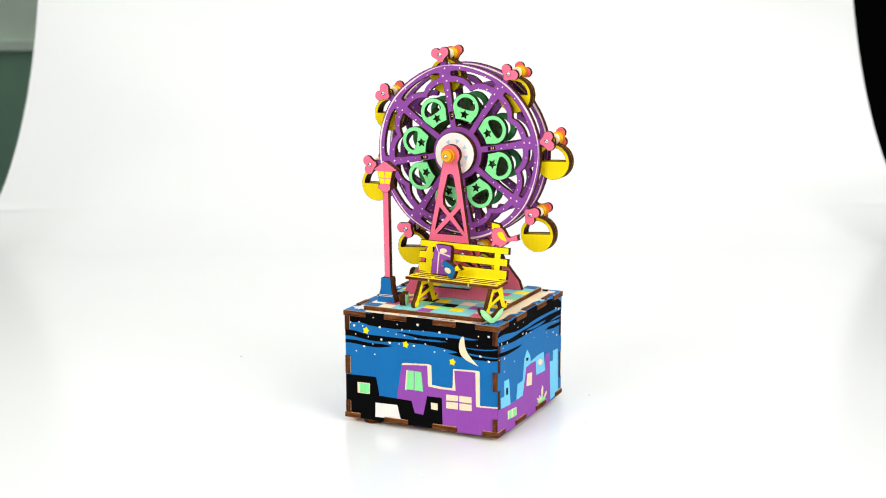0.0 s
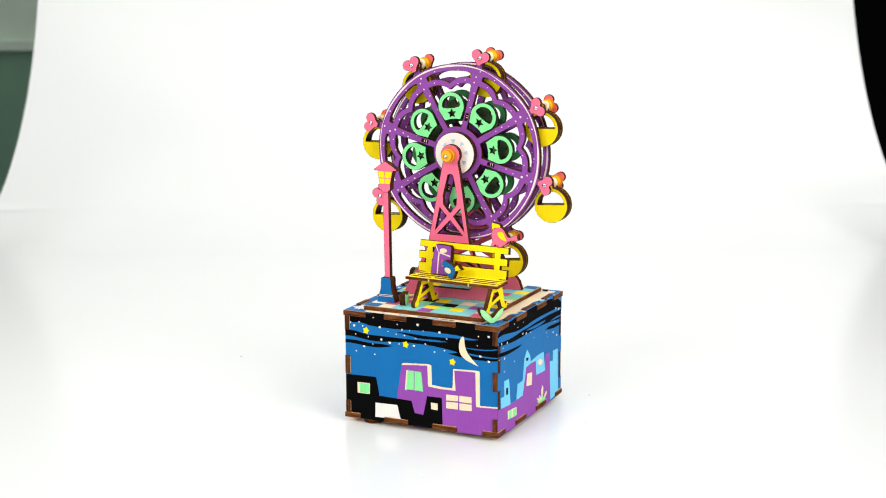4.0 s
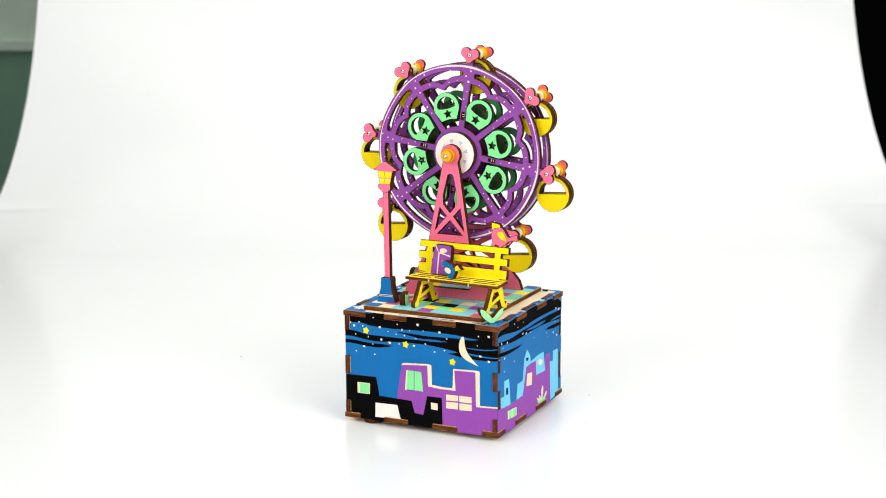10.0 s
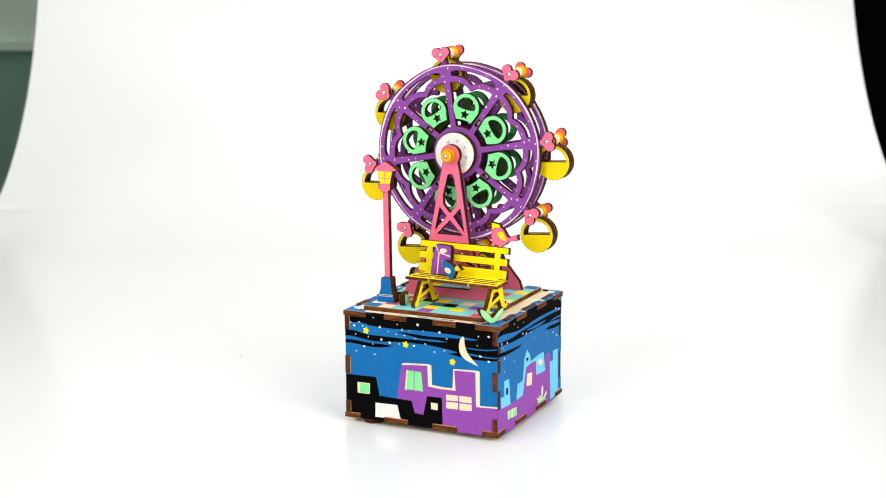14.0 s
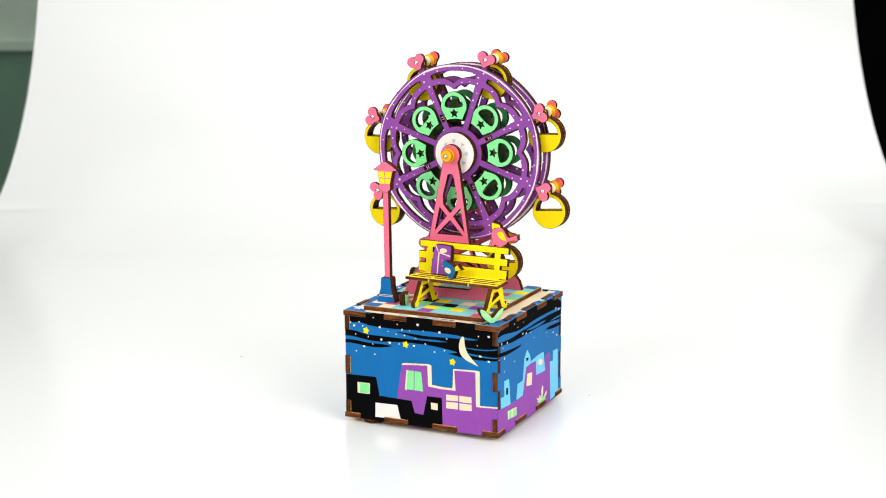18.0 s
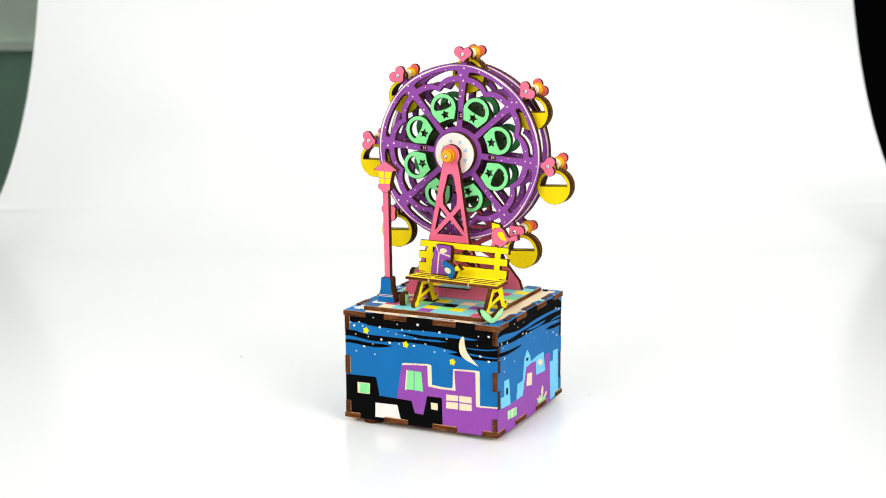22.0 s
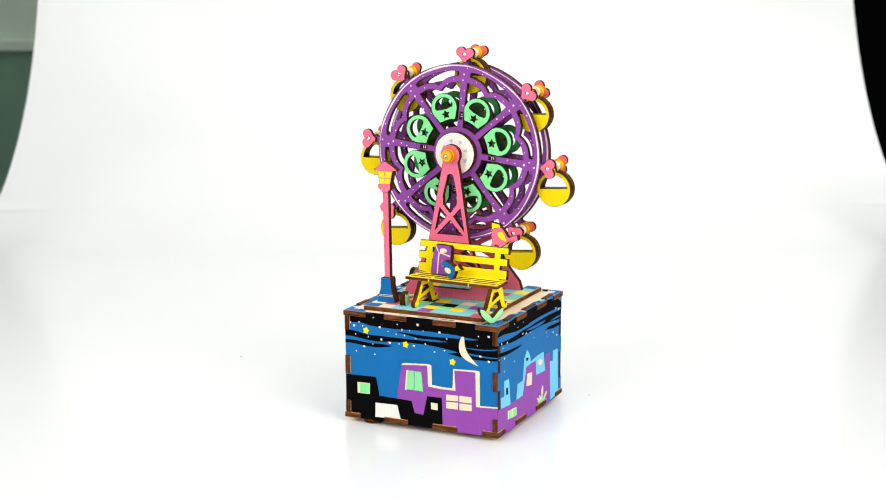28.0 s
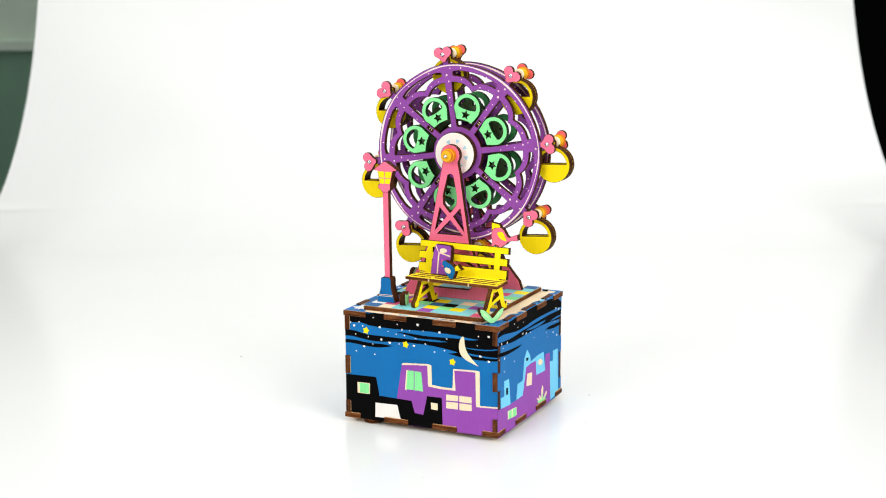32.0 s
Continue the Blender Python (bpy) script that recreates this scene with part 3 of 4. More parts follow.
def deck(box):
    x0, x1, y0, y1 = -36.0, 35.6, -42.4, 40.6
    base = plate("mosaic_deck", [[(x0, y0), (x1, y0), (x1, y1), (x0, y1)]], DECK, 2.6 - 0.12, "top", PAINT["cyan"], box,
                 "raised plywood deck printed with a colourful mosaic", rim=0.28, lit_rim=LIT_TAN)
    nx, ny = 9, 11
    sx, sy = (x1 - x0 - 1.0) / nx, (y1 - y0 - 1.0) / ny
    rnd = random.Random(5)
    palette = ["cyan"] * 7 + ["cream"] * 4 + ["green"] * 3 + ["yellow"] * 3 + ["rose"] * 3 + ["purple"] * 2 + ["navy"] * 2 + ["black"]
    meshes = {}
    square = [(-sx / 2, -sy / 2), (sx / 2, -sy / 2), (sx / 2, sy / 2), (-sx / 2, sy / 2)]
    for j in range(ny):
        for i in range(nx):
            colour = TILES.get((i, j)) or rnd.choice(palette)
            if colour not in meshes:
                meshes[colour] = print_mesh("mosaic_tile", [square], 0, "top", PAINT[colour], 0.0)
            ob = part("mosaic_tile", meshes[colour], None, base)
            ob.location = ((x0 + 0.5 + sx * (i + 0.5)) * MM, (y0 + 0.5 + sy * (j + 0.5)) * MM, (DECK + 0.06) * MM)


TILES = {(0, 0): "navy", (1, 0): "cream", (1, 1): "rose", (4, 0): "purple", (4, 1): "yellow", (2, 2): "rose", (3, 3): "black", (4, 2): "navy", (5, 2): "black",
         (4, 3): "yellow", (6, 3): "cream", (5, 3): "cyan", (5, 1): "green", (6, 1): "yellow", (6, 0): "cyan", (5, 0): "cyan", (7, 0): "cyan", (7, 2): "purple",
         (7, 1): "cyan", (0, 6): "yellow", (0, 5): "cyan", (5, 10): "purple", (7, 10): "cream", (8, 10): "navy", (8, 8): "yellow", (7, 8): "cyan", (7, 7): "rose",
         (8, 6): "green", (8, 7): "cyan", (0, 1): "white", (2, 0): "cyan", (3, 0): "cyan", (3, 4): "cyan", (7, 6): "cyan", (6, 9): "purple", (3, 1): "cyan", (6, 2): "cyan",
         (0, 2): "sky", (2, 1): "cyan", (8, 9): "cyan", (7, 9): "cyan", (8, 5): "cream", (8, 4): "navy"}
box = music_box()
deck(box)

# ---- the wheel's stand ----
ORANGE_EDGE = paint("orange_edge", (214, 120, 24))
HUB = (0.0, 0.0, 147.2)


def pillar(stand, at, name):
    outline = [(-29, DECK), (29, DECK), (27.5, 71.5), (18, 83), (11.4, 98.5), (5.6, 138), (4.6, 143)]
    outline += arc(0, HUB[2], 5.8, -35, 215, 26) + [(-4.6, 143), (-5.6, 138), (-13.6, 98.5), (-20, 83), (-27.5, 71.5)]
    window = smooth([(-1.4, 136.5), (1.4, 136.5), (2.0, 134), (4.6, 121), (0.2, 115.2), (-0.8, 115.2), (-5.4, 121), (-2.0, 134)], 1)
    left = [(-6.6, 117.5), (-2.4, 113.0), (-9.6, 104.5)]
    right = [(6.0, 117.5), (1.8, 113.0), (8.4, 104.5)]
    foot = [(-0.3, 110.6), (7.2, 102.6), (-8.0, 102.6)]
    lattice = [[(-12.5, 95.2), (-3.2, 90.8), (-16.8, 84.4)], [(10.9, 95.2), (2.0, 90.8), (15.6, 84.4)], [(-9.8, 97.6), (8.6, 97.6), (-0.6, 92.8)], [(-0.6, 88.9), (12.0, 82.6), (-13.2, 82.6)]]
    slot = [(-17, 75.2), (14, 75.2), (11, 72.0), (-17, 72.0)]
    return plate(name, [outline, window, left, right, foot, slot] + lattice, at, 3.0, "front", PAINT["pink"], stand,
                 "pink A-shaped plywood pillar with lattice openings", back=PAINT["pink"])


def wheel_stand():
    stand = thing("wheel_stand", (0, 0, 0), "pink plywood stand holding the ferris wheel on two pillars", "stand")
    pillar(stand, -6.6, "front_pillar")
    pillar(stand, 27.0, "rear_pillar")
    axle = part("axle", turned_rod([(-14.0, 0.3), (-13.7, 0.8), (-13.0, 1.1), (32, 1.1), (33, 0.5)], 16), STEEL, stand, "polished steel axle pin")
    axle.location = (0, 0, HUB[2] * MM)
    plate("washer", [disc(0, HUB[2], 3.9, 36)], -9.6, 3.0, "front", PAINT["orange"], stand, "orange wooden washer", edge=ORANGE_EDGE)
    plate("washer", [disc(0, HUB[2], 3.2, 36)], -12.0, 2.4, "front", PAINT["orange"], stand, "orange wooden washer", edge=ORANGE_EDGE)
    plate("washer", [disc(0, HUB[2], 4.2, 36)], 30.0, 2.0, "front", PAINT["orange"], stand, "orange wooden washer", edge=ORANGE_EDGE)


wheel_stand()

# ---- the ferris wheel ----
GREEN_EDGE = paint("scorched_green_edge", (30, 52, 30), strength=0.3)
DARK_DISC = paint("dark_green_brown", (82, 104, 70), strength=0.2)
DULL_PLY = paint("dull_plywood", (150, 124, 98))
PALE_BLUE = paint("faded_blue", (172, 216, 232))
PALE_LINE = paint("pale_pink_line", (252, 228, 224))
HUB_WHITE = paint("off_white_hub", (250, 240, 232), strength=0.02)
FRONT_AT, BACK_AT, PIN_R = 3.0, 16.6, 54.9


def polar(r, deg):
    return (r * math.cos(radians(deg)), r * math.sin(radians(deg)))


def lobe(d):
    """Outer radius of the scalloped ring, d degrees from a spoke."""
    return 38.7 + 4.2 * (1 - min(1, abs(d) / 22.5) ** 3.2)


def wheel_loops():
    """Rim, scalloped ring, eight spokes and hub, in one cut plate. Spokes stand at 90 degrees and every 45."""
    outer = []
    for k in range(8):
        c = 90 + 45 * k
        for i in range(12):
            a = c - 22.5 + 45 * i / 12
            if i == 6:
                outer += [polar(49.5, a - 2.2), polar(53.5, a - 1.8), polar(53.5, a + 1.8), polar(49.5, a + 2.2)]
            else:
                outer.append(polar(49.45 + 0.15 * math.cos(radians(8 * (a - c))), a))
    loops = [outer]
    for k in range(8):
        c = 90 + 45 * k
        ds = [4.6 + (45 - 9.2) * i / 22 for i in range(23)]
        top = [polar(45.6 if 1 < i < 21 else 45.2, c + d) for i, d in enumerate(ds)]
        low = [polar(lobe(min(d, 45 - d)), c + d) for d in ds]
        loops.append(smooth(top + low[::-1], 1))
        sp = []
        for i in range(19):
            a = 6.5 + (45 - 13) * i / 18
            sp.append(polar(14.8, c + a))
        up = []
        for i in range(25):
            a = 2.9 + (45 - 5.8) * i / 24
            up.append(polar(lobe(min(a, 45 - a)) - 3.6, c + a))
        loops.append(smooth(sp + up[::-1], 1))
    for k in range(0, 8, 2):
        c = 90 + 45 * k
        loops.append(turned([(18.9, -0.85), (23.0, -0.85), (23.0, 0.85), (18.9, 0.85)], c))
    loops.append(disc(0, 0, 2.0, 20))
    return loops


def petal_loops(moon_r, base, wide, at):
    """A green petal with a half-moon and a star cut out, pointing up: a flat base of that half angle and a round end."""
    out = arc(0, 0, 19.0, 90 + base, 90 - base, 6) + arc(0, at, wide, -16, 196, 32)
    moon = arc(0, 26.3, moon_r, 4, 176, 20)
    moon += [(-0.9 * moon_r, 25.8), (-1.8, 25.3), (1.8, 25.3), (0.9 * moon_r, 25.8)]
    return [out, moon, star(0, 22.2, 2.35, 0.5)]


def heart_loop():
    """Two full lobes and a short blunt tip."""
    right_lobe = arc(2.55, 1.0, 2.85, -48, 155, 16)
    flank = [(2.7, -2.3), (1.6, -3.4), (1.1, -4.4)]
    half = flank[::-1] + right_lobe
    return half + [(-u, v) for u, v in reversed(half)]


def ferris_wheel():
    wheel = thing("ferris_wheel", HUB, "violet plywood ferris wheel with green petals and pink hearts", "ferris wheel")
    loops = wheel_loops()
    front = plate("front_rim", loops, FRONT_AT, 2.8, "front", PAINT["rim"], wheel, "violet scalloped wheel with white dots", back=DULL_PLY)
    back = plate("back_rim", loops, BACK_AT, 2.6, "front", PAINT["rim"], wheel, back=PAINT["rim"])
    # print on the front: the white border line, thicker here and there, and rows of dots
    rnd = random.Random(2)
    wob = [rnd.uniform(0, 6.28) for _ in range(4)]
    line_out, line_in = [], []
    for i in range(240):
        a = 1.5 * i
        w = 0.72 + 0.22 * math.sin(radians(3 * a) + wob[0]) + 0.2 * math.sin(radians(7 * a) + wob[1]) + 0.12 * math.sin(radians(19 * a) + wob[3])
        r = 48.3 + 0.2 * math.cos(radians(8 * (a - 90))) + 0.25 * math.sin(radians(5 * a) + wob[2])
        line_out.append(polar(min(48.9, r + w / 2), a)), line_in.append(polar(r - w / 2, a))
    part("painted_line", print_mesh("painted_line", [line_out, line_in], FRONT_AT, "front", PALE_LINE, 0.06), None, front, "uneven cream border line")
    part("painted_line", print_mesh("painted_line", [line_out, line_in], BACK_AT, "front", PALE_LINE, 0.06), None, back, "uneven cream border line")
    dots = []
    for k in range(8):
        c = 90 + 45 * k
        for r, d, s in ((46.8, -1.2, 0.62), (43.6, 1.5, 0.7), (40.2, 0.4, 0.8), (35.2, -1.0, 0.45), (31.0, 1.2, 0.6), (27.0, -1.2, 0.4),
                        (46.4, 14, 0.45), (46.5, 33, 0.5), (40.6, 9, 0.5), (39.0, 16, 0.4), (40.5, 34, 0.45)):
            r2, d2 = r + rnd.uniform(-0.7, 0.7), d + rnd.uniform(-1.5, 1.5)
            dots.append(disc(*polar(r2, c + d2), s * rnd.uniform(0.5, 0.9), 9))
    ob = part("painted_dots", print_mesh("painted_dots", dots, FRONT_AT, "front", PALE_LINE, 0.10), None, front)
    tagged(ob, "small white painted dots", kind="stuff")
    ob = part("painted_dots", print_mesh("painted_dots", dots, BACK_AT, "front", PALE_LINE, 0.10), None, back)
    tagged(ob, "small white painted dots", kind="stuff")
    # petals, front and back; the back ones' darker green has their shade in it
    pm = plate_mesh("petal", petal_loops(5.4, 14.5, 7.9, 26.2), FRONT_AT - 1.4, 3.2, "front", PAINT["green"], edge=GREEN_EDGE)
    pb = plate_mesh("petal", petal_loops(4.6, 14.5, 8.0, 26.1), BACK_AT - 2.0, 2.2, "front", PAINT["shaded_green"], edge=GREEN_EDGE)
    for k in range(8):
        part("petal", pm, None, wheel, "pale green petal with half-moon and star cut-outs").matrix_basis = pose(0, 0, 0, 0, 22.5 + 45 * k, 0)
        part("petal", pb, None, wheel, "rear green petal, coloured darker for shade, with half-moon and star cut-outs").matrix_basis = pose(0, 0, 0, 0, 22.5 + 45 * k, 0)
    ring = []
    for k in range(8):
        a = 90 + 22.5 + 45 * k
        ring += [polar(24.0, a - 20), polar(27.6, a - 14), polar(29.3, a - 8), polar(29.2, a - 2.6), polar(26.6, a - 0.6), polar(26.6, a + 0.6), polar(29.2, a + 2.6), polar(29.3, a + 8), polar(27.6, a + 14), polar(24.0, a + 20)]
    plate("inner_hub", [ring, disc(0, 0, 17.0, 48)], 9.6, 2.6, "front", DARK_DISC, wheel, "dark green-brown notched inner disc", edge=GREEN_EDGE, back=DARK_DISC)
    for k in range(0, 8, 2):
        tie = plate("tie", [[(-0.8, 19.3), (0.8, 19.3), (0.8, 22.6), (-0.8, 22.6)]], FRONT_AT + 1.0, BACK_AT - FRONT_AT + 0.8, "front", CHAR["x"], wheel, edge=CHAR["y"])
        for v in (20.2, 21.4):
            part("ply_stripe", print_mesh("ply_stripe", [[(-0.7, v), (0.7, v), (0.7, v + 0.45), (-0.7, v + 0.45)]], FRONT_AT + 1.0, "front", PAINT["cream"], 0.05), None, tie)
        tie.matrix_basis = pose(0, 0, 0, 0, 45 * k, 0)
    for k in range(0, 8, 2):
        arch = [(-3.6, 14.9), (-1.5, 14.9), (-1.2, 16.4), (1.2, 16.4), (1.5, 14.9), (3.6, 14.9), (3.2, 18.2), (-3.2, 18.2)]
        tab = plate("arched_tab", [arch], BACK_AT - 2.4, 2.2, "front", DULL_PLY, wheel, "dull bare plywood tab")
        tab.matrix_basis = pose(0, 0, 0, 0, 45 * k, 0)
    # hub cap with pale blue triangles
    cap = plate("hub_cap", [disc(0, 0, 11.9, 64), disc(0, 0, 1.5, 16)], -1.0, FRONT_AT + 1.0, "front", HUB_WHITE, wheel, "off-white hub disc with pale blue triangles")
    for k in range(8):
        tri = turned([(-1.25, 7.9), (-0.5, 8.2), (0, 7.8), (0.5, 8.2), (1.25, 7.9), (0, 5.6)], 45 * k + 22)
        part("triangle", print_mesh("triangle", [tri], -1.0, "front", PALE_BLUE, 0.06), None, cap)
    plate("hub_cap", [disc(0, 0, 11.9, 64), disc(0, 0, 1.5, 16)], BACK_AT + 2.6, 2.5, "front", PAINT["white"], wheel)
    # hearts, pins and washers round the rim
    hm = [(x, y + PIN_R + 0.2) for x, y in heart_loop()]
    fm = plate_mesh("heart", [hm], 0.8, 2.2, "front", PAINT["pink"], back=PAINT["pink"])
    bm_ = plate_mesh("heart", [hm], BACK_AT + 2.7, 2.0, "front", PAINT["coral"], back=PAINT["pink"])
    pin = turned_rod([(-0.6, 0.2), (-0.45, 0.7), (-0.1, 1.1), (0.4, 1.3), (0.85, 1.3), (0.86, 0.7), (21.6, 0.7), (21.9, 0.3)], 14)
    w1 = plate_mesh("washer", [disc(0, PIN_R, 2.8, 28)], 10.5, 2.8, "front", PAINT["cream"], edge=PAINT["cream"])
    w2 = plate_mesh("washer", [disc(0, PIN_R, 3.6, 28)], BACK_AT - 0.1, 2.7, "front", PAINT["orange"], edge=ORANGE_EDGE)
    w3 = plate_mesh("washer", [disc(0, PIN_R, 2.7, 28)], BACK_AT - 1.2, 1.3, "front", PAINT["yellow"], edge=PAINT["orange"])
    for k in range(8):
        m = pose(0, 0, 0, 0, 45 * k, 0)
        h1 = part("heart", fm, None, wheel, "pink wooden heart")
        h1.matrix_basis = m
        part("heart", bm_, None, wheel, "coral-pink wooden heart").matrix_basis = m
        part("washer", w1, None, wheel, "cream wooden washer").matrix_basis = m
        part("washer", w3, None, wheel, "yellow wooden washer").matrix_basis = m
        part("washer", w2, None, wheel, "orange wooden washer").matrix_basis = m
        p = part("pin", pin, STEEL, wheel, "polished steel pin")
        p.matrix_basis = m @ pose(0, 0, PIN_R * MM)
    return wheel


def gondola():
    """A round yellow cabin of three glued plates, hung from a pin at its origin."""
    g = thing("gondola", (0, 0, 0), "round yellow plywood gondola with an open upper half", "gondola", "gondolas on the wheel")
    cz, ro, ri = -12.2, 9.7, 7.8
    hole = arc(0, cz, ri, 3, 177, 24)
    out = arc(0, cz, ro, 100.5, 439.5, 48) + [(1.7, -1.2)] + arc(0, 0, 1.7, 0, 180, 10) + [(-1.7, -1.2)]
    plate("front_plate", [out, hole, disc(0, 0, 0.9, 12)], 8.2, 2.2, "front", PAINT["gold"], g, back=PAINT["gold"])
    ring = [arc(0, cz, ro - 0.2, 0, 360, 48)[:-1], arc(0, cz, ri + 0.1, 0, 360, 48)[:-1]]
    plate("middle_ring", ring, 10.4, 3.0, "front", PAINT["gold"], g)
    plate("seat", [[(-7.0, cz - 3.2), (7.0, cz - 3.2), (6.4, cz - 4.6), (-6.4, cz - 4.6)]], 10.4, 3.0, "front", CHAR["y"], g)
    plate("back_plate", [out, hole, disc(0, 0, 0.9, 12)], 13.4, 2.1, "front", PAINT["gold"], g, back=PAINT["gold"])
    return g


wheel = ferris_wheel()
cabin = gondola()
cabins = [cabin] + [copy_thing(cabin, pose(0, 0, 0)) for _ in range(7)]

# ---- bench and what is on it ----
def park_bench():
    b = thing("park_bench", (11.5, -25.5, DECK), "yellow plywood park bench with slatted seat and back", "bench", rz=-3.4)
    seat_z, n = 15.6, 3
    depth, y0 = 15.3, -5.2
    # seat: one plate with long slits between its slats
    slits = []
    for i, v in enumerate((y0 + 3.7, y0 + 7.5, y0 + 11.3)):
        for a, c in (((-26.0, -14.0), (-12.0, 10.0), (12.0, 25.5)), ((-24.5, 8.0), (10.0, 24.5)), ((-25.8, -4.0), (-2.0, 25.4)))[i]:
            slits.append([(a, v - 0.9), (c, v - 0.9), (c, v + 0.9), (a, v + 0.9)])
    half = [(28.2, y0), (28.2, y0 + 3.1), (26.4, y0 + 3.1), (26.4, y0 + 4.3), (28.0, y0 + 4.3), (28.0, y0 + 6.9), (26.3, y0 + 6.9), (26.3, y0 + 8.1),
            (27.6, y0 + 8.1), (27.6, y0 + 10.7), (26.0, y0 + 10.7), (26.0, y0 + 11.9), (27.0, y0 + 11.9), (27.0, y0 + depth)]
    seat = half + [(-u, v) for u, v in reversed(half)]
    plate("seat", [seat] + slits, seat_z, 1.8, "top", PAINT["yellow"], b, lit_rim=LIT_TAN)
    for u in (-13.5, 11.0):
        plate("nub", [[(u - 0.35, y0 - 0.35), (u + 0.35, y0 - 0.35), (u + 0.35, y0 + 0.3), (u - 0.35, y0 + 0.3)]], seat_z - 0.3, 1.7, "top", BIRCH, b, "pale nub left by cutting", edge=BIRCH, rim=0.05)
    # backrest: three rails on two posts, cut from one plate, leaning back
    w, h0 = 27.2, seat_z
    end = [(w, 17.9), (w, 14.3), (w - 4.6, 14.3), (w - 4.6, 11.8), (w - 0.4, 11.8), (w - 0.4, 7.7), (w - 4.8, 7.7), (w - 4.8, 5.6), (w - 0.5, 5.6), (w - 0.5, 0.4), (w - 4.6, 0.4), (w - 4.6, -1)]
    rest = [(u, h0 + v) for u, v in end] + [(-u - (0.6 if v > 13 else 1.4), h0 + v) for u, v in reversed(end)]
    gaps = [[(-w + 7.6, h0 + a), (w - 8.6, h0 + a), (w - 8.6, h0 + c), (-w + 7.6, h0 + c)] for a, c in ((5.6, 7.7), (11.8, 14.3))]
    lean = Matrix.Translation((0, 9.0 * MM, h0 * MM)) @ pose(0, 0, 0, -7) @ Matrix.Translation((0, 0, -h0 * MM))
    plate("backrest", [rest] + gaps, 0, 2.6, "front", PAINT["yellow"], b, back=PAINT["yellow"], tilt=lean)
    # A-shaped end frames with hooked feet
    for x in (-19.8, 23.6):
        frame_out = [(-11.8, 0.0), (-9.6, -0.0), (-8.2, 1.0), (-8.0, 2.6), (-7.0, 4.2), (3.8, 6.2), (6.0, 1.6), (6.4, 0.0), (12.0, 0.0), (13.0, 1.2), (12.9, 3.4), (11.6, 3.6), (10.6, 2.6), (9.4, 5.0), (6.6, seat_z - 1.8),
                     (-5.0, seat_z - 1.8), (-10.6, 4.8), (-12.8, 2.8), (-13.0, 1.0)]
        hole = [(-5.6, 6.8), (3.0, 8.8), (1.4, seat_z - 4.6), (-3.4, seat_z - 4.6)]
        plate("end_frame", [frame_out, hole], x + 1.8, 2.5, "right", PAINT["yellow"], b, back=PAINT["yellow"])
    return b


def purple_bag():
    g = thing("bag", (0, 0, 0), "small purple plywood bag leaning on the yellow bench", "bag")
    out = [(-6.0, 82.6), (6.0, 82.6), (6.4, 90), (6.7, 97.6), (5.8, 99.1), (-2.8, 99.4), (-3.7, 98.6), (-4.6, 94.2), (-5.4, 88.6)]
    lean = Matrix.Translation((0, -20.6 * MM, 82.6 * MM)) @ pose(0, 0, 0, -5, 0, -4.5) @ Matrix.Translation((0, 0, -82.6 * MM))
    body = plate("bag_body", [out], 0, 3.4, "front", PAINT["purple"], g, tilt=lean)
    for name, colour, loop in (
            ("clasp", "cream", [(1.7 + 2.4 * math.cos(a * 0.5236), 96.1 + 1.25 * math.sin(a * 0.5236)) for a in range(12)]),
            ("seam", "cream", [(-3.6, 98.4), (-2.9, 98.6), (-0.8, 94.4), (6.2, 92.9), (6.2, 93.6), (-0.6, 95.2), (-1.3, 94.8)]),
            ("seam", "cream", [(-1.4, 94.6), (-0.7, 94.4), (-1.4, 83.0), (-2.1, 83.0)]),
            ("pocket_button", "pink", [(0.9, 87.4), (2.0, 87.0), (2.2, 89.8), (1.4, 91.2), (0.8, 90.2)])):
        me = print_mesh(name, [loop], 0, "front", PAINT[colour], 0.08)
        me.transform(lean)
        part(name, me, None, body)


def blue_bird():
    b = thing("toy_bird", (9.6, -26.0, DECK + 15.6), "blue wooden bird with cream wing on the bench seat", "bird", rz=-10)
    out = smooth([(-6.8, 7.5), (-6.0, 9.2), (-5.0, 9.9), (-3.7, 9.8), (-2.0, 9.0), (0.1, 8.2), (1.8, 6.6), (2.5, 5.2), (2.3, 3.4), (1.4, 1.4), (0.8, 0), (-0.8, 0), (-2.2, 1.1), (-3.9, 2.4),
                  (-5.0, 3.8), (-5.3, 5.5), (-5.5, 6.9)], 1)
    body = plate("bird_body", [out], 0, 3.2, "front", PAINT["blue"], b)
    tail = [(1.6, 6.6), (4.0, 8.6), (4.9, 7.0), (6.8, 5.7), (2.2, 4.4)]
    plate("tail", [tail], 0.2, 3.0, "front", PAINT["yellow"], body, "yellow tail")
    wing = smooth([(-4.7, 5.6), (-3.0, 6.2), (-1.2, 5.6), (-0.2, 4.5), (-0.9, 2.8), (-2.7, 2.9), (-4.3, 4.0)], 1)
    part("wing", print_mesh("wing", [wing], 0, "front", PAINT["cream"], 0.08), None, body, "cream painted wing")


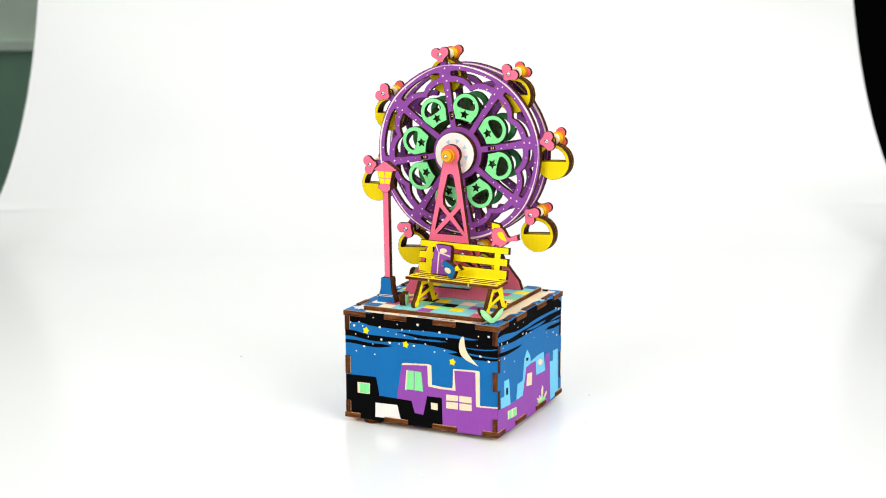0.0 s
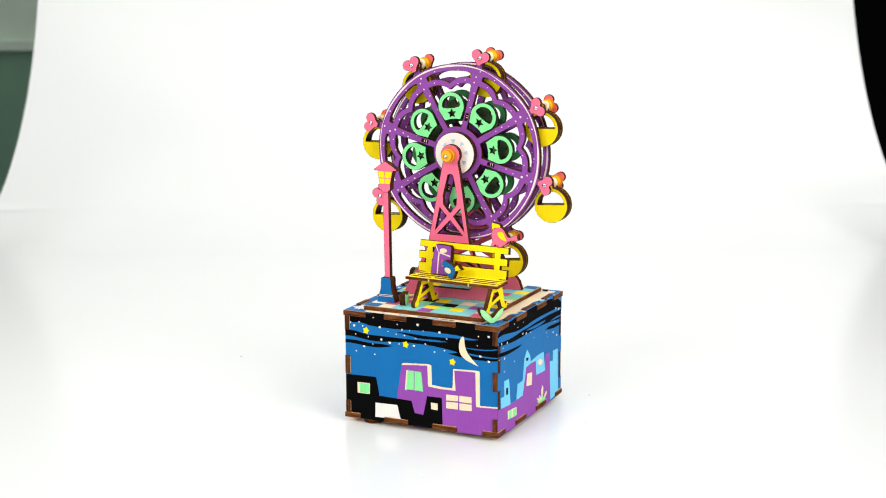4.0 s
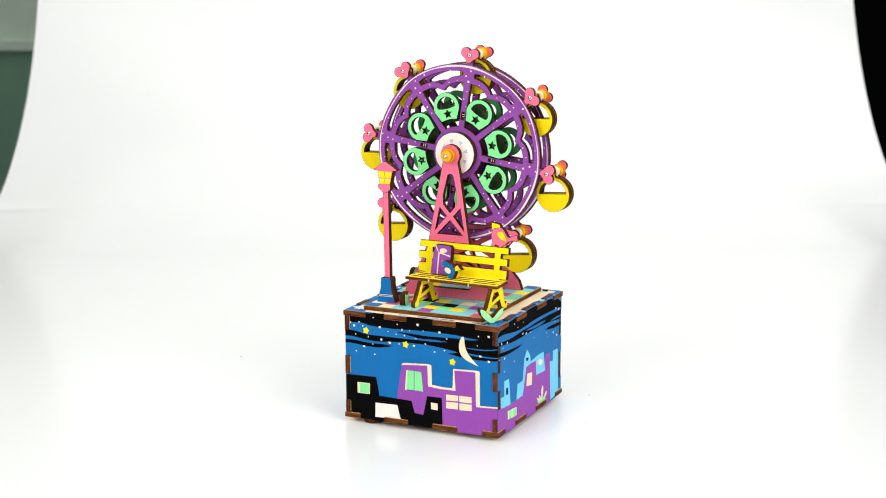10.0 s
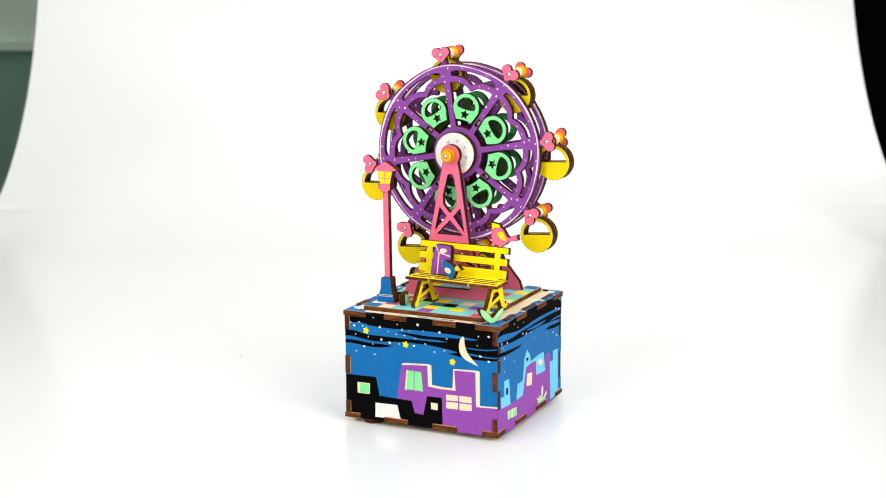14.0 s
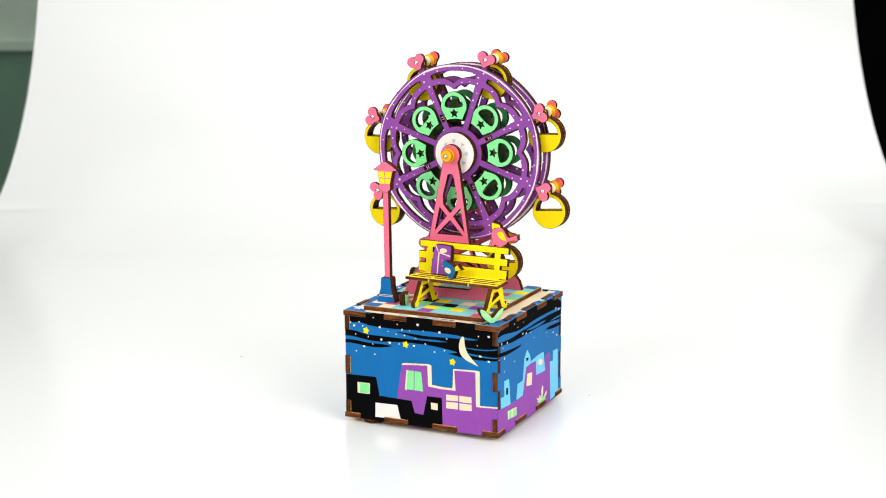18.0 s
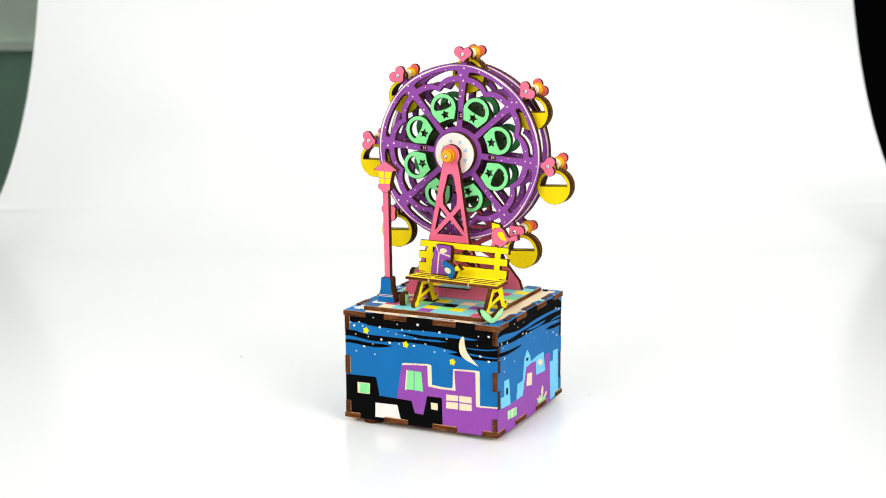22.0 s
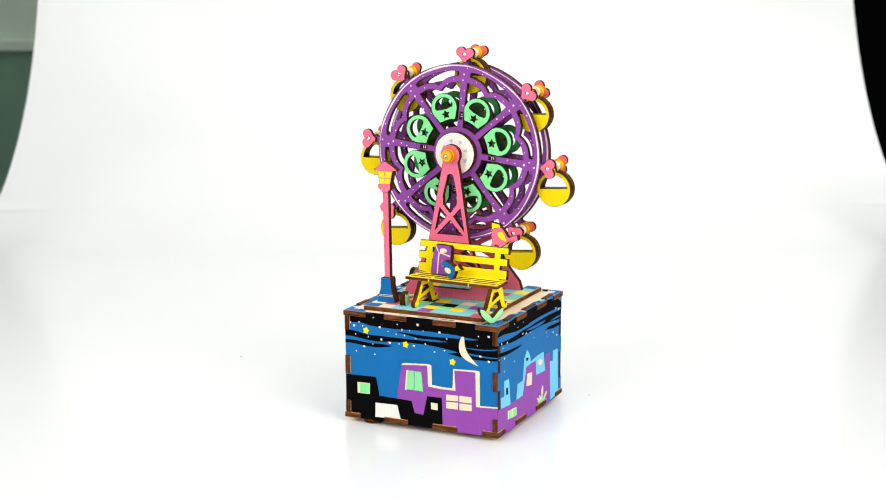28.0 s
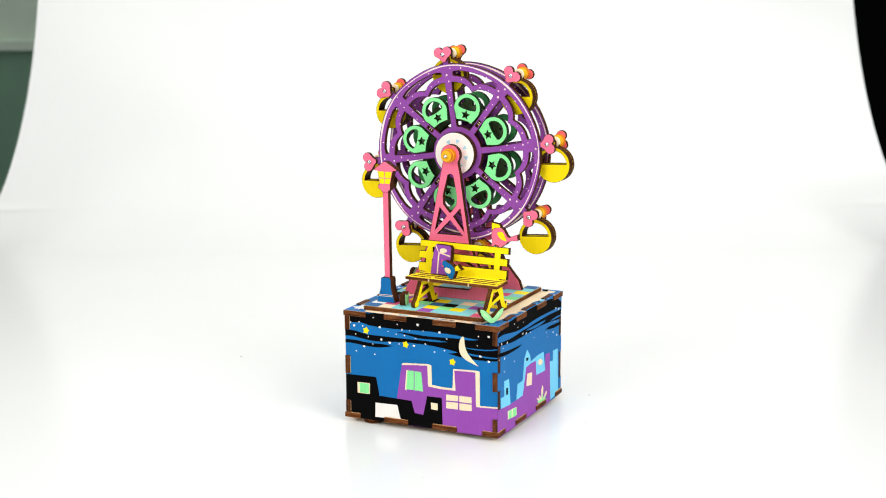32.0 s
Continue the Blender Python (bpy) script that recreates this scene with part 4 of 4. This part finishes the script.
def pink_bird():
    b = thing("toy_bird", (33.4, -15.5, DECK + 34.9), "pink wooden bird with yellow wing on the bench back", "bird", rz=-4.5)
    out = smooth([(-4.4, 8.4), (-2.0, 9.4), (1.0, 9.6), (3.0, 8.0), (4.5, 5.4), (5.7, 4.2), (7.8, 5.1), (11.6, 6.6), (10.9, 4.7), (11.7, 2.8), (7.4, 2.6), (5.1, 1.6), (3.9, 0.1), (2.0, -0.8),
                  (1.4, -1.6), (-0.4, -1.6), (-0.8, -0.6), (-2.8, -0.4), (-3.4, -1.6), (-5.4, -1.4), (-4.4, 0.6), (-4.6, 2.6), (-5.2, 4.2)], 1)
    body = plate("bird_body", [out], 0, 2.8, "front", PAINT["pink"], b)
    crest = [(-4.9, 11.9), (-2.2, 11.5), (0.1, 11.2), (1.2, 9.2), (-1.3, 9.0), (-3.6, 8.4), (-5.0, 6.2), (-4.6, 9.0)]
    plate("crest", [smooth(crest, 1)], -0.15, 2.8, "front", PAINT["yellow"], body, "yellow crest")
    wing = smooth([(-1.6, 6.6), (1.6, 7.3), (3.0, 5.4), (4.9, 1.9), (1.6, 2.7), (-0.5, 4.0)], 1)
    part("wing", print_mesh("wing", [wing], 0, "front", PAINT["yellow"], 0.08), None, body, "yellow painted wing")


def street_lamp():
    s = thing("street_lamp", (-28.2, -29.0, DECK), "pink wooden street lamp with yellow lantern and blue foot", "street lamp")
    base = smooth([(-5.4, 0), (5.4, 0), (5.6, 0.2), (4.4, 4.4), (3.2, 8.0), (3.2, 13.2), (2.4, 14.2), (-2.4, 14.2), (-3.2, 13.2), (-3.2, 8.0), (-4.4, 4.4), (-5.6, 0.2)], 1)
    foot = plate("lamp_foot", [base], -2.0, 6.0, "front", PAINT["blue"], s, "blue flared foot with cream lines")
    for v in (3.4, 4.2):
        part("painted_line", print_mesh("painted_line", [[(-4.3, v), (4.3, v), (4.3, v + 0.3), (-4.3, v + 0.3)]], -2.0, "front", PAINT["cream"], 0.06), None, foot)
    plate("post", [[(-1.2, 13.5), (2.2, 13.5), (1.6, 63.2), (-1.9, 63.2)]], -0.8, 3.0, "front", PAINT["pink"], s)
    head = [(-1.9, 61.8), (1.7, 61.8), (2.2, 62.6), (3.3, 63.2), (3.3, 65.8), (3.2, 66.0), (4.9, 73.6), (7.5, 73.9), (7.1, 74.7), (0.7, 78.7), (-0.5, 78.7), (-6.6, 74.4), (-6.9, 73.6), (-4.6, 73.6), (-3.3, 66.0), (-4.2, 65.8), (-4.2, 63.8), (-2.3, 62.8)]
    lantern = plate("lantern", [head], -1.6, 4.2, "front", PAINT["pink"], s)
    for i in range(2):
        for j, (v0, v1) in enumerate(((66.5, 69.3), (69.8, 73.2))):
            for k in range(2):
                f0, f1 = 3.0 + (v0 - 66.2) * 0.19, 3.0 + (v1 - 66.2) * 0.19
                sgn = -1 if i == 0 else 1
                if k == 0:
                    q = [(0.22 * sgn, v0), (f0 * 0.55 * sgn, v0), (f1 * 0.55 * sgn, v1), (0.22 * sgn, v1)]
                else:
                    q = [(f0 * 0.55 * sgn, v0), (f0 * 0.97 * sgn, v0), (f1 * 0.97 * sgn, v1), (f1 * 0.55 * sgn, v1)]
                part("lamp_pane", print_mesh("lamp_pane", [q], -1.6, "front", PAINT["yellow"], 0.06), None, lantern, "yellow painted pane")


def leaf_pair():
    return smooth([(0, 0), (-1.6, 0.6), (-4.2, 2.6), (-6.2, 5.4), (-6.6, 8.2), (-3.8, 7.2), (-1.2, 4.6), (0.2, 2.6), (2.0, 4.6), (4.2, 6.8), (6.6, 7.8), (6.0, 5.0), (3.8, 2.2), (1.6, 0.5)], 1)


def single_leaf():
    return smooth([(-2.2, 0), (2.2, 0), (3.6, 1.0), (4.0, 4.6), (4.0, 7.6), (2.4, 7.2), (0.2, 5.8), (-2.4, 7.2), (-4.0, 7.6), (-3.9, 4.0), (-3.4, 1.0)], 1)


def tall_leaf():
    return smooth([(-2.0, 0), (2.0, 0), (3.2, 5.0), (2.6, 10.0), (0.4, 12.0), (-2.4, 10.0), (-3.0, 5.0)], 2)


def sprouts():
    for at, rz, scale, shape, label in (
            ((39.4, -40.8, TOP), 50, 1.1, leaf_pair, "pale green wooden leaf pair beside the bench"),
            ((-16.2, -32.4, DECK), 101, 0.95, single_leaf, "pale green wooden leaf beside the lamp foot"),
            ((-31.5, 11.0, DECK), 70, 1.0, tall_leaf, "pale green wooden leaf behind the bench")):
        t = thing("leaf_sprout", at, label, "leaf", "leaf sprouts", rz=rz)
        loop = [(u * scale, v * scale) for u, v in shape()]
        blade = plate("leaf_blade", [loop], -1.7, 3.4, "front", PAINT["leaf"], t, back=PAINT["leaf"])
        for u in (-1, 1) if shape is leaf_pair else ():
            vein = [(0.3 * u, 2.0), (4.6 * u, 5.6), (4.4 * u, 5.8)]
            part("vein", print_mesh("vein", [vein], -1.7, "front", PAINT["cream"], 0.06), None, blade)


def crumbs():
    dark = plain("wood_crumb", (120, 104, 92), 0.8)
    for at, r in (((-173.3, 43.7), 0.4), ((60.3, 56.2), 0.25), ((76.9, 5.5), 0.25), ((33.5, -112.3), 0.16)):
        bm = bmesh.new()
        bmesh.ops.create_icosphere(bm, subdivisions=1, radius=r * MM)
        for v in bm.verts:
            v.co *= 1 + 0.3 * noise.noise(v.co * 4000)
        me = bpy.data.meshes.new("wood_crumb")
        bm.to_mesh(me)
        bm.free()
        me.materials.append(dark)
        ob = new("wood_crumb", me)
        ob.location = (at[0] * MM, at[1] * MM, r * 0.7 * MM)
        tagged(ob, "tiny dark wood crumb on the white sheet", "crumb", "crumbs on the sheet")


crumbs()
park_bench()
purple_bag()
blue_bird()
pink_bird()
street_lamp()
sprouts()


# ---- what moves: the wheel turns, the gondolas hang from its pins ----
# lead of the wheel's turn over 15.5 degrees a second
LEAD = [(0, 9.9), (1.5, 10.9), (3, 12.0), (5, 13.1), (7, 14.15), (10, 16.1), (13, 17.35), (14.5, 17.65), (17, 17.4), (19.5, 16.25), (22, 14.55), (25, 12.0),
        (29, 9.6), (31.5, 7.6), (32, 7.2)]


def wheel_angle(t):
    return 15.5 * t + float(np.interp(t, [a for a, _ in LEAD], [b for _, b in LEAD]))


def motions():
    times = [i * 0.5 for i in range(65)]
    walk(wheel, [(t, pose(0, 0, HUB[2] * MM, 0, -wheel_angle(t), 0)) for t in times])
    for k, g in enumerate(cabins):
        rows = []
        for t in times:
            a = radians(90 + wheel_angle(t) + 45 * k)
            # the pin's drag holds each cabin a few degrees off the plumb line
            drag = 2.2 + 0.8 * math.cos(a) - 2.5 * math.sin(a) + 0.6 * math.sin(2.1 * k)
            rows.append((t, pose(PIN_R * math.cos(a) * MM, 0, (HUB[2] + PIN_R * math.sin(a)) * MM, 0, -drag, 0)))
        walk(g, rows)


motions()
